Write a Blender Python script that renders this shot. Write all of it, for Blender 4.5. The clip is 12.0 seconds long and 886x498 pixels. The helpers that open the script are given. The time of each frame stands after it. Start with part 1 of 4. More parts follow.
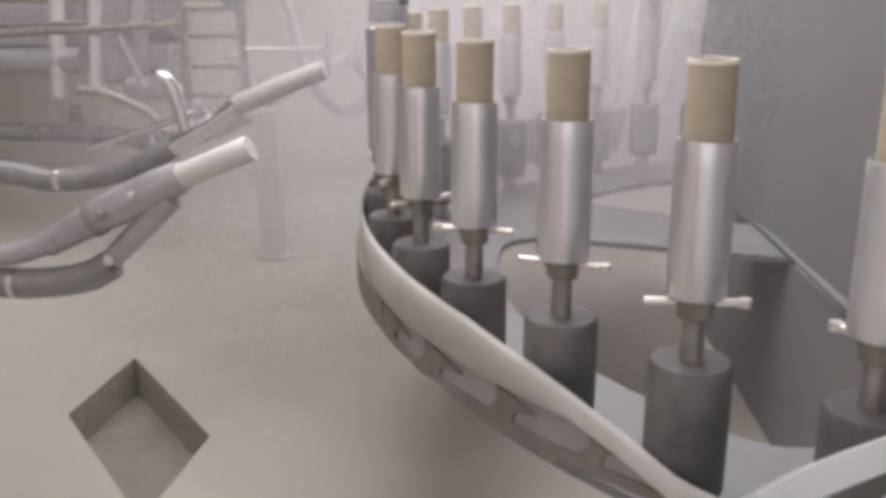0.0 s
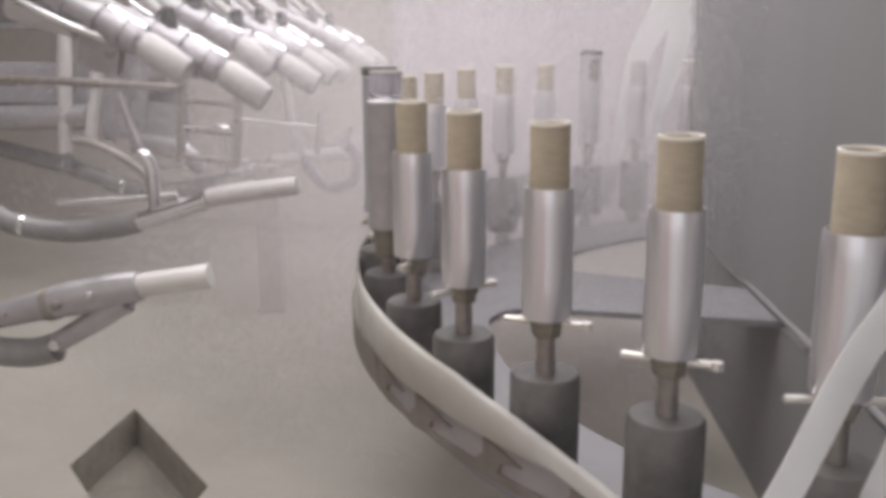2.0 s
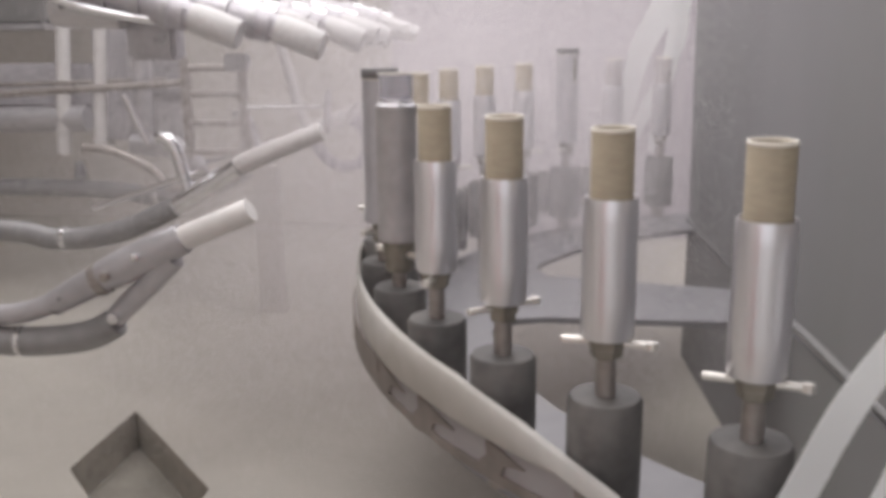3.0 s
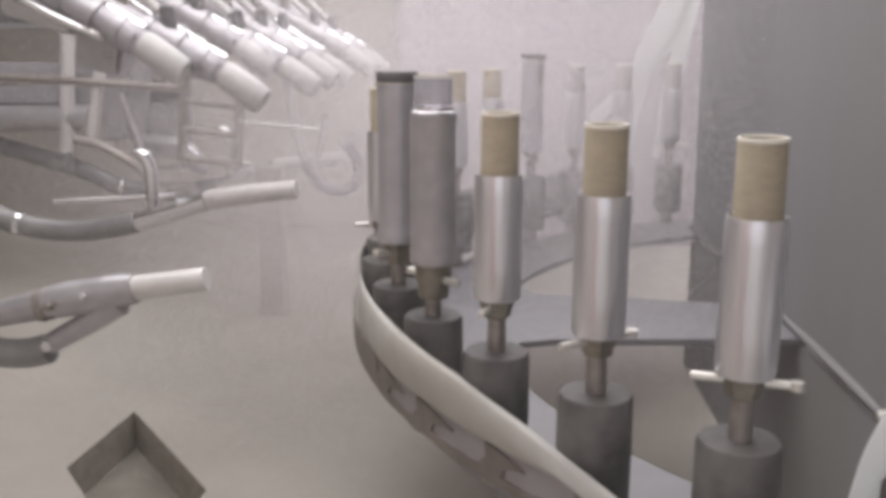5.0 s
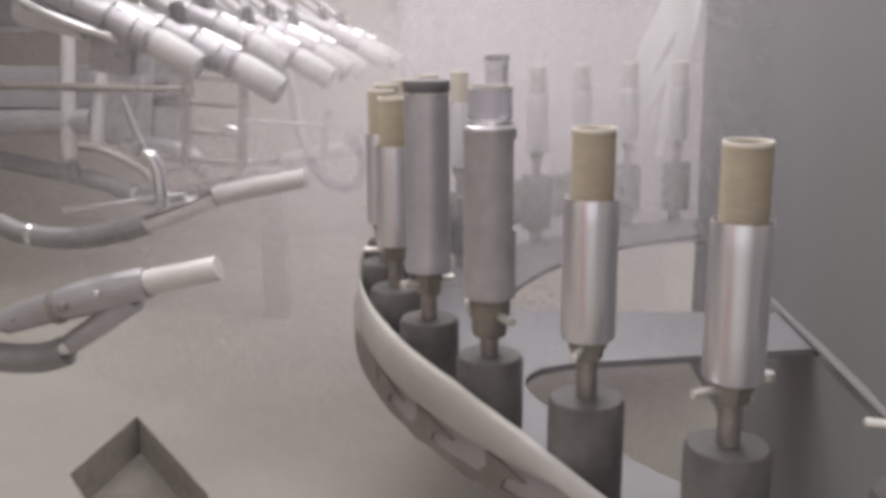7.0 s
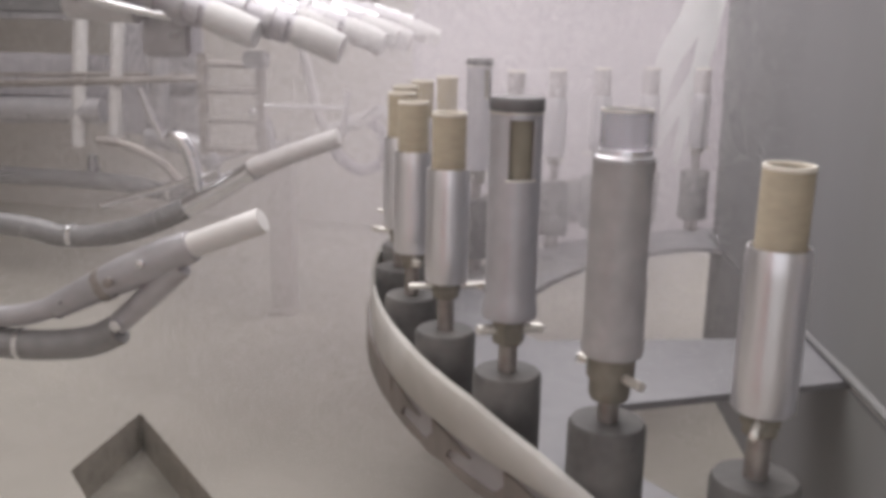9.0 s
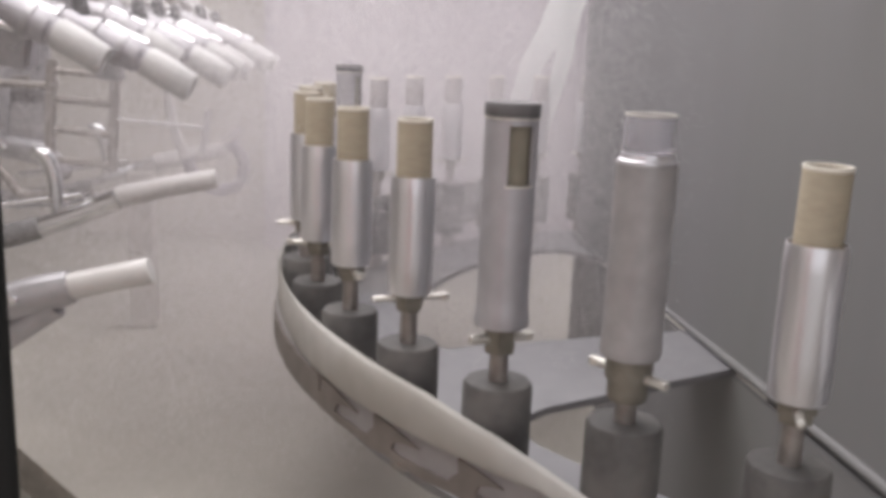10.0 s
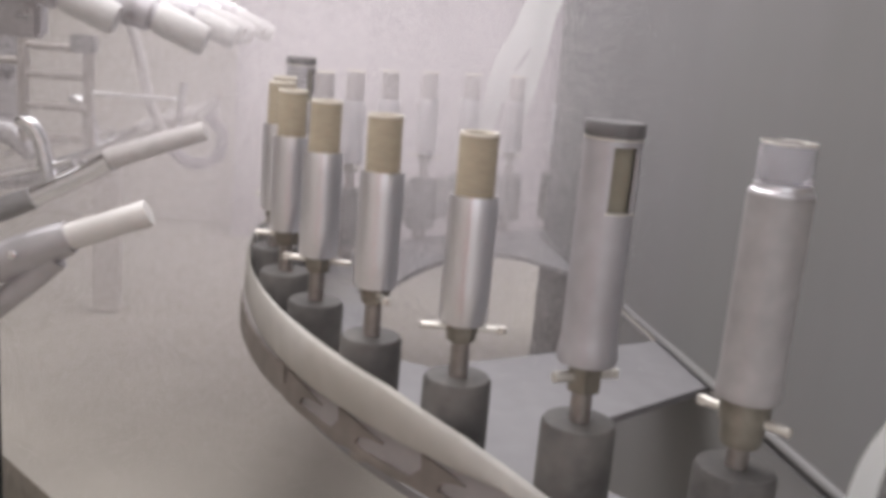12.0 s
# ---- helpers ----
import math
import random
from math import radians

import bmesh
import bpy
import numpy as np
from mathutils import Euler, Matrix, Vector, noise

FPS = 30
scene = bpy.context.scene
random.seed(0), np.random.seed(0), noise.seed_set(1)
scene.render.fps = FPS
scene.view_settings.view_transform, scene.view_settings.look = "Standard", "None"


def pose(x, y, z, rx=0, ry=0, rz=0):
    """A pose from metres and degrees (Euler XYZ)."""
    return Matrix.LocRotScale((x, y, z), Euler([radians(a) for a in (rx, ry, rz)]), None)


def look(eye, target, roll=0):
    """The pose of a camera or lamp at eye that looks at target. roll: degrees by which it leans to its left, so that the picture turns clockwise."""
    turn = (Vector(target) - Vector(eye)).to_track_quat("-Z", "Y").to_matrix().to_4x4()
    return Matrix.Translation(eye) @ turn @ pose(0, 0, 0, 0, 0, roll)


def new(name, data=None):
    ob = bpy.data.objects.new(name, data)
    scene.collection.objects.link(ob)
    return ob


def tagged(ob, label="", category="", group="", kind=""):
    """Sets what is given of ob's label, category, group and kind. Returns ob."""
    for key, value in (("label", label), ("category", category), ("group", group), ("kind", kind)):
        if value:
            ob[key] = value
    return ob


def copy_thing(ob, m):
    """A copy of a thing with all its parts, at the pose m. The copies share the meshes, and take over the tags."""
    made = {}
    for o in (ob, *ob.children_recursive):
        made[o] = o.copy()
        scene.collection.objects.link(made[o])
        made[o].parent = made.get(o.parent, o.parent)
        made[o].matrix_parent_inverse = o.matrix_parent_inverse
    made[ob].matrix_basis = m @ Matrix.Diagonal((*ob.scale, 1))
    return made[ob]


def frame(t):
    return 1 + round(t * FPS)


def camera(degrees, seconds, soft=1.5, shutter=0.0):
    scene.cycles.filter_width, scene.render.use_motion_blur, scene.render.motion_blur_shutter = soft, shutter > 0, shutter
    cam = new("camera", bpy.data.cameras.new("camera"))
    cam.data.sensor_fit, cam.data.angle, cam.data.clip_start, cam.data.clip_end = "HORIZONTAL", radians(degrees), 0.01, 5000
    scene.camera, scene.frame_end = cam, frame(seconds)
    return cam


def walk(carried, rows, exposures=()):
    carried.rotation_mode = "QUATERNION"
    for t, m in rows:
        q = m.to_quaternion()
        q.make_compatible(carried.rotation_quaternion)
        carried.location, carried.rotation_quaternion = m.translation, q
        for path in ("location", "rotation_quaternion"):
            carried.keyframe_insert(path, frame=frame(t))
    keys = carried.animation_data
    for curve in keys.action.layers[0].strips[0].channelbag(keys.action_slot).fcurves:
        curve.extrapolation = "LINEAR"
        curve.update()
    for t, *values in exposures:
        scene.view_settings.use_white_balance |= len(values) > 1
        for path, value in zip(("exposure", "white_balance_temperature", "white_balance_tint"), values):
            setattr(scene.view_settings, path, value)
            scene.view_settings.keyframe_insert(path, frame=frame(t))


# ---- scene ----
cam = camera(50.64, 12.0, soft=4.6, shutter=0.15)


def aim(x, y, z, yaw, pitch, roll):
    a, p = radians(yaw), radians(pitch)
    way = Vector((math.sin(a) * math.cos(p), math.cos(a) * math.cos(p), -math.sin(p)))
    eye = Vector((x, y, z))
    return look(eye, eye + way, -roll)


walk(cam, [
    (0.0, aim(-0.0215, -0.9475, 0.1792, -30.296, 16.511, 0.283)),
    (0.5, aim(-0.0163, -0.9545, 0.1845, -30.119, 16.060, 0.288)),
    (1.0, aim(-0.0121, -0.9647, 0.1872, -30.266, 14.526, -0.279)),
    (1.5, aim(-0.0054, -0.9691, 0.1897, -30.571, 13.445, -0.487)),
    (2.0, aim(-0.0026, -0.9679, 0.1934, -30.272, 13.539, 0.208)),
    (2.5, aim(-0.0002, -0.9687, 0.1900, -30.488, 13.274, -0.016)),
    (3.0, aim(-0.0058, -0.9634, 0.1936, -30.293, 13.634, 0.581)),
    (4.0, aim(-0.0068, -0.9614, 0.1900, -30.400, 13.400, 0.200)),
    (5.0, aim(-0.0073, -0.9588, 0.1872, -30.494, 13.182, -0.149)),
    (5.5, aim(-0.0120, -0.9550, 0.1919, -30.379, 13.664, 0.412)),
    (6.0, aim(-0.0146, -0.9517, 0.1913, -30.478, 13.609, 0.334)),
    (6.5, aim(-0.0103, -0.9575, 0.1896, -30.454, 13.256, 0.374)),
    (7.0, aim(-0.0077, -0.9497, 0.1910, -30.855, 13.355, 0.500)),
    (8.0, aim(-0.0150, -0.9450, 0.1935, -30.300, 13.500, -0.300)),
    (8.8, aim(-0.0240, -0.9400, 0.1960, -29.500, 13.600, -1.000)),
    (9.0, aim(-0.0266, -0.9395, 0.1967, -31.063, 13.630, -1.191)),
    (9.2, aim(-0.0360, -0.9500, 0.1950, -29.200, 13.400, -0.900)),
    (9.5, aim(-0.0538, -0.9687, 0.1925, -23.858, 13.025, -0.534)),
    (10.0, aim(-0.0817, -0.9854, 0.1898, -20.090, 12.659, -2.373)),
    (10.5, aim(-0.0942, -0.9888, 0.1878, -17.948, 12.541, -4.189)),
    (10.75, aim(-0.1000, -0.9885, 0.1910, -17.660, 12.900, -4.250)),
    (11.0, aim(-0.0962, -0.9863, 0.1949, -17.900, 13.323, -4.266)),
    (11.5, aim(-0.0866, -0.9878, 0.1930, -18.060, 12.956, -4.710)),
    (12.0, aim(-0.0838, -0.9892, 0.1927, -17.920, 12.911, -4.941)),
], exposures=[(0, 0.22), (1, 0.2), (2.5, 0.12), (5, 0.14), (6.5, 0.1), (9.5, 0.1), (10.5, 0.12), (11.5, 0.25), (12, 0.22)])

# ---- light: an unseen booth ceiling lamp, an added fill at the back, and the workshop's light through the open front ----
world = bpy.data.worlds.new("workshop")
world.use_nodes = True
world.node_tree.nodes["Background"].inputs[0].default_value = (0.86, 0.84, 0.86, 1)
world.node_tree.nodes["Background"].inputs[1].default_value = 1.0
scene.world = world


def lamp(name, m, sx, sy, watts, colour):
    d = bpy.data.lights.new(name, "AREA")
    d.shape, d.size, d.size_y, d.energy, d.color = "RECTANGLE", sx, sy, watts, colour
    ob = new(name, d)
    ob.matrix_basis = m
    return ob


lamp("ceiling_lamp", pose(-0.62, -0.06, 0.93, 0, 0, -24), 1.3, 1.5, 20.5, (1.0, 0.965, 0.965))
# added fill without a lamp of its own, brightens the far side
lamp("back_fill", pose(-0.55, 0.85, 0.93, -10, 0, 25), 1.0, 0.4, 3.0, (1.0, 0.95, 1.0))


# ---- materials ----
def material(name, colour, rough=0.5, metal=0.0, vary=0.15, fine=90.0, coarse=7.0, bump=0.1, stain=None, stain_at=(0.52, 0.68),
             stretch=(1, 1, 1), clear=0.0, per_piece=0.0, ior=1.45):
    m = bpy.data.materials.new(name)
    m.use_nodes = True
    nt = m.node_tree
    b = nt.nodes["Principled BSDF"]
    geo = nt.nodes.new("ShaderNodeTexCoord")
    mp = nt.nodes.new("ShaderNodeMapping")
    mp.inputs["Scale"].default_value = stretch
    nt.links.new(geo.outputs["Object"], mp.inputs["Vector"])
    n1, n2 = nt.nodes.new("ShaderNodeTexNoise"), nt.nodes.new("ShaderNodeTexNoise")
    for n, s in ((n1, fine), (n2, coarse)):
        n.inputs["Scale"].default_value = s
        n.inputs["Detail"].default_value = 5
        nt.links.new(mp.outputs[0], n.inputs["Vector"])
    ramp = nt.nodes.new("ShaderNodeMix")
    ramp.data_type = "RGBA"
    lo = [max(0, c * (1 - vary)) for c in colour]
    hi = [min(1, c * (1 + vary)) for c in colour]
    ramp.inputs["A"].default_value, ramp.inputs["B"].default_value = (*lo, 1), (*hi, 1)
    add = nt.nodes.new("ShaderNodeMath")
    add.operation = "ADD"
    nt.links.new(n1.outputs[0], add.inputs[0])
    nt.links.new(n2.outputs[0], add.inputs[1])
    sub = nt.nodes.new("ShaderNodeMapRange")
    sub.inputs[1].default_value, sub.inputs[2].default_value = 0.7, 1.3
    nt.links.new(add.outputs[0], sub.inputs[0])
    nt.links.new(sub.outputs[0], ramp.inputs["Factor"])
    out = ramp.outputs["Result"]
    if stain:
        n3 = nt.nodes.new("ShaderNodeTexNoise")
        n3.inputs["Scale"].default_value, n3.inputs["Detail"].default_value = coarse * 0.6, 6
        nt.links.new(mp.outputs[0], n3.inputs["Vector"])
        r3 = nt.nodes.new("ShaderNodeMapRange")
        r3.inputs[1].default_value, r3.inputs[2].default_value = stain_at
        nt.links.new(n3.outputs[0], r3.inputs[0])
        mix = nt.nodes.new("ShaderNodeMix")
        mix.data_type = "RGBA"
        mix.inputs["B"].default_value = (*stain, 1)
        nt.links.new(r3.outputs[0], mix.inputs["Factor"])
        nt.links.new(out, mix.inputs["A"])
        out = mix.outputs["Result"]
    nt.links.new(out, b.inputs["Base Color"])
    rr = nt.nodes.new("ShaderNodeMapRange")
    rr.inputs[1].default_value, rr.inputs[2].default_value = 0.3, 0.7
    rr.inputs[3].default_value, rr.inputs[4].default_value = max(0.02, rough - 0.08), min(1, rough + 0.08)
    nt.links.new(n2.outputs[0], rr.inputs[0])
    nt.links.new(rr.outputs[0], b.inputs["Roughness"])
    b.inputs["Metallic"].default_value = metal
    b.inputs["IOR"].default_value = ior
    if clear:
        b.inputs["Transmission Weight"].default_value = clear
    if bump:
        bp = nt.nodes.new("ShaderNodeBump")
        bp.inputs["Strength"].default_value, bp.inputs["Distance"].default_value = bump, 0.002
        nt.links.new(add.outputs[0], bp.inputs["Height"])
        nt.links.new(bp.outputs[0], b.inputs["Normal"])
    return m


FLOOR = material("dusty_floor", (0.44, 0.418, 0.378), 0.7, vary=0.09, fine=9, coarse=2.2, bump=0.03, stain=(0.38, 0.355, 0.312), stain_at=(0.46, 0.72))
WALL = material("coated_wall", (0.62, 0.588, 0.555), 0.6, vary=0.06, fine=30, coarse=2, bump=0.06, stain=(0.55, 0.52, 0.485))
PINK = material("pale_film_wall", (0.47, 0.435, 0.475), 0.55, vary=0.06, fine=14, coarse=2, bump=0.06, stretch=(1, 1, 0.12))
FILM = material("grey_partition", (0.235, 0.232, 0.24), 0.55, vary=0.06, fine=12, coarse=3, bump=0.05, stretch=(1, 1, 0.25), stain=(0.195, 0.195, 0.19))
RUBBER = material("dusty_rubber", (0.112, 0.108, 0.106), 0.55, vary=0.2, fine=160, coarse=30, bump=0.2, stain=(0.21, 0.20, 0.19), stain_at=(0.5, 0.8))
STEEL = material("dull_steel", (0.36, 0.33, 0.31), 0.45, 0.7, vary=0.2, fine=150, coarse=40)
BRASS = material("stained_brass", (0.27, 0.25, 0.215), 0.5, 0.5, vary=0.25, fine=120, coarse=40)
PIN = material("bright_pin", (0.78, 0.755, 0.71), 0.35, 0.6, vary=0.1)
ALU = material("brushed_aluminium", (0.77, 0.76, 0.79), 0.36, 0.88, vary=0.06, fine=60, coarse=20, bump=0.05, stretch=(4, 4, 0.3))
SATIN = material("satin_grey_coating", (0.52, 0.51, 0.54), 0.42, 0.5, vary=0.08, fine=80, coarse=20, bump=0.05)
FROSTED = material("frosted_grey_sleeve", (0.44, 0.425, 0.43), 0.5, 0.3, vary=0.12, fine=80, coarse=20, bump=0.06, stain=(0.37, 0.345, 0.33))
TAN = material("tan_paper_tube", (0.41, 0.355, 0.27), 0.65, vary=0.10, fine=140, coarse=40, bump=0.1, stretch=(1, 1, 3))
CORE = material("dull_inner_tube", (0.30, 0.275, 0.22), 0.6, vary=0.12)
# the tan tube greyed towards mauve: haze put into its colour
HAZED = material("hazed_paper_tube", (0.40, 0.37, 0.375), 0.65, vary=0.10, fine=140, coarse=40, bump=0.1, stretch=(1, 1, 3))
TAN_EDGE = material("pale_cut_edge", (0.90, 0.86, 0.78), 0.6, vary=0.08)
# near-black, painted in for the shade inside the open tubes
BORE_SHADE = material("painted_bore_shade", (0.03, 0.028, 0.026), 0.8)
CAPDARK = material("dark_grey_cap", (0.17, 0.165, 0.17), 0.5, vary=0.1)
CLEAR = material("clear_plastic", (0.80, 0.79, 0.83), 0.12, clear=0.72, vary=0.02, bump=0.0, ior=1.3)
RIMGREY = material("blue_grey_plate", (0.262, 0.258, 0.272), 0.55, 0.1, vary=0.08, fine=50, coarse=8, bump=0.05, stain=(0.30, 0.288, 0.278))
RAIL = material("cream_belt", (0.49, 0.475, 0.453), 0.6, vary=0.09, fine=70, coarse=14, bump=0.12, stain=(0.41, 0.39, 0.355))
SKIRT = material("lilac_grey_skirt", (0.34, 0.322, 0.325), 0.6, vary=0.1, fine=60, coarse=14, bump=0.08)
DARKMARK = material("dark_rail_mark", (0.21, 0.185, 0.17), 0.7, vary=0.2, fine=60, coarse=18, bump=0.2)
WHITE = material("white_plastic", (0.58, 0.57, 0.575), 0.4, vary=0.05, fine=60, coarse=15, bump=0.05)
GUNGREY = material("grey_gun_body", (0.46, 0.45, 0.47), 0.34, 0.45, vary=0.1, fine=60, coarse=20, bump=0.06)
CHROME = material("polished_chrome", (0.78, 0.78, 0.80), 0.17, 1.0, vary=0.04, bump=0.02)
HOSE = material("grey_hose", (0.27, 0.265, 0.27), 0.2, 0.0, vary=0.12, fine=50, coarse=15, bump=0.05)
PALEHOSE = material("pale_hose", (0.62, 0.60, 0.60), 0.35, vary=0.08)
LILACDARK = material("lilac_grey_machine_paint", (0.36, 0.345, 0.365), 0.5, vary=0.12, fine=40, coarse=6, bump=0.06)
LILAC = material("lilac_grey_hose", (0.30, 0.275, 0.325), 0.4, vary=0.1)
PANEL = material("dark_panel", (0.21, 0.205, 0.205), 0.6, vary=0.15, fine=30, coarse=4)
# drain sides, a darker tone than the floor
DRAINSIDE = material("dark_drain_side", (0.36, 0.335, 0.295), 0.7, vary=0.2, fine=60, coarse=10)
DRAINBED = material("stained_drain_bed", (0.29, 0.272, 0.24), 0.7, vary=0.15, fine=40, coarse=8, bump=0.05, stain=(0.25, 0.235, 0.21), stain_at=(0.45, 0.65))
LEG = material("pale_sheet_metal", (0.56, 0.53, 0.50), 0.6, vary=0.06, fine=30, coarse=5)
SILVER = material("silver_gun_barrel", (0.50, 0.485, 0.515), 0.5, 0.55, vary=0.08, fine=60, coarse=20, bump=0.05)
NOZZLE = material("bright_white_nozzle", (0.69, 0.675, 0.665), 0.4, vary=0.05, fine=60, coarse=15, bump=0.05)
RIBBON = material("white_film_ribbon", (0.92, 0.915, 0.93), 0.45, vary=0.04, fine=40, coarse=10)
# thin film: half of the light that strikes it comes out at the other side
nt = RIBBON.node_tree
through_film, both = nt.nodes.new("ShaderNodeBsdfTranslucent"), nt.nodes.new("ShaderNodeMixShader")
through_film.inputs["Color"].default_value = (0.93, 0.95, 0.94, 1)
both.inputs[0].default_value = 0.5
nt.links.new(nt.nodes["Principled BSDF"].outputs[0], both.inputs[1])
nt.links.new(through_film.outputs[0], both.inputs[2])
nt.links.new(both.outputs[0], nt.nodes["Material Output"].inputs[0])
RED = material("red_painted_frame", (0.56, 0.045, 0.012), 0.4, vary=0.08, fine=50, coarse=8)
SEAL = material("black_rubber_seal", (0.012, 0.012, 0.012), 0.7, vary=0.2)


# ---- shapes ----
def part(name, bm, mat, parent=None, label="", smooth=True):
    me = bpy.data.meshes.new(name)
    bmesh.ops.recalc_face_normals(bm, faces=bm.faces)
    bm.to_mesh(me)
    bm.free()
    if smooth:
        me.shade_smooth()
        me.set_sharp_from_angle(angle=radians(38))
    for m in (mat if isinstance(mat, (list, tuple)) else [mat]):
        me.materials.append(m)
    ob = new(name, me)
    if parent:
        ob.parent = parent
    if label:
        ob["label"] = label
    return ob


def lathe(profile, seg=32, bm=None, at=(0, 0, 0)):
    """Turn a closed profile of (radius, height) about z."""
    bm = bm or bmesh.new()
    rings = []
    for r, z in profile:
        if r < 1e-6:
            rings.append([bm.verts.new((at[0], at[1], at[2] + z))])
        else:
            rings.append([bm.verts.new((at[0] + r * math.cos(2 * math.pi * k / seg), at[1] + r * math.sin(2 * math.pi * k / seg), at[2] + z)) for k in range(seg)])
    for a, b in zip(rings, rings[1:]):
        for k in range(seg):
            j = (k + 1) % seg
            if len(a) == 1 and len(b) == 1:
                continue
            if len(a) == 1:
                bm.faces.new((a[0], b[j], b[k]))
            elif len(b) == 1:
                bm.faces.new((a[k], a[j], b[0]))
            else:
                bm.faces.new((a[k], a[j], b[j], b[k]))
    return bm


def smooth_path(pts, steps=6):
    pts = [Vector(p) for p in pts]
    if len(pts) < 3:
        return pts
    out = []
    for k in range(len(pts) - 1):
        p0, p1, p2, p3 = pts[max(k - 1, 0)], pts[k], pts[k + 1], pts[min(k + 2, len(pts) - 1)]
        for s in range(steps):
            t = s / steps
            out.append(0.5 * (2 * p1 + (p2 - p0) * t + (2 * p0 - 5 * p1 + 4 * p2 - p3) * t * t + (3 * p1 - p0 - 3 * p2 + p3) * t ** 3))
    return out + [pts[-1]]


def sweep(pts, radii, seg=16, bm=None, rounded=0.0):
    """A tube along pts; radii: one number or one a point."""
    bm = bm or bmesh.new()
    pts = [Vector(p) for p in pts]
    n = len(pts)
    rad = [radii] * n if isinstance(radii, (int, float)) else [radii[0] + 0 * k for k in range(n)] if len(radii) == 1 else [float(np.interp(k / (n - 1), np.linspace(0, 1, len(radii)), radii)) for k in range(n)]
    ref = Vector((0.13, 0.97, 0.21)).normalized()
    rings = []
    for k, p in enumerate(pts):
        d = (pts[min(k + 1, n - 1)] - pts[max(k - 1, 0)]).normalized()
        a = d.cross(ref)
        a = (a if a.length > 0.05 else d.cross(Vector((1, 0, 0)))).normalized()
        b = d.cross(a)
        rings.append([bm.verts.new(p + rad[k] * (a * math.cos(2 * math.pi * j / seg) + b * math.sin(2 * math.pi * j / seg))) for j in range(seg)])
    for r, q in zip(rings, rings[1:]):
        for j in range(seg):
            bm.faces.new((r[j], r[(j + 1) % seg], q[(j + 1) % seg], q[j]))
    for r, p, s in ((rings[0], pts[0], -1), (rings[-1], pts[-1], 1)):
        if rounded:
            d = (pts[1] - pts[0]).normalized() if s < 0 else (pts[-1] - pts[-2]).normalized()
            c = bm.verts.new(p + d * s * rounded)
            for j in range(seg):
                bm.faces.new((r[j], r[(j + 1) % seg], c))
        else:
            bm.faces.new(r)
    return bm


def box(x, y, z, bevel=0.002, at=(0, 0, 0), m=None, bm=None):
    """A bevelled box of that size, its centre at at."""
    bm = bm or bmesh.new()
    made = bmesh.ops.create_cube(bm, size=1.0)["verts"]
    mm = (m or Matrix()) @ Matrix.Translation(at) @ Matrix.Diagonal((x, y, z, 1))
    bmesh.ops.transform(bm, matrix=mm, verts=made)
    if bevel:
        edges = list({e for v in made for e in v.link_edges})
        bmesh.ops.bevel(bm, geom=edges, offset=bevel, segments=2, affect="EDGES")
    return bm


def slab(outline, z0, z1, bm=None):
    """A flat plate over a plan outline."""
    bm = bm or bmesh.new()
    lo = [bm.verts.new((x, y, z0)) for x, y in outline]
    hi = [bm.verts.new((x, y, z1)) for x, y in outline]
    n = len(outline)
    bm.faces.new(hi)
    bm.faces.new(lo[::-1])
    for k in range(n):
        bm.faces.new((lo[k], lo[(k + 1) % n], hi[(k + 1) % n], hi[k]))
    return bm


def wall_between(a, b, z0, z1, thick):
    a, b = Vector((*a, 0)), Vector((*b, 0))
    d = (b - a).normalized()
    s = Vector((-d.y, d.x, 0)) * thick
    return slab([a.xy, b.xy, (b + s).xy, (a + s).xy], z0, z1)


# ---- the booth ----
FZ = -0.284
DISC = -0.085


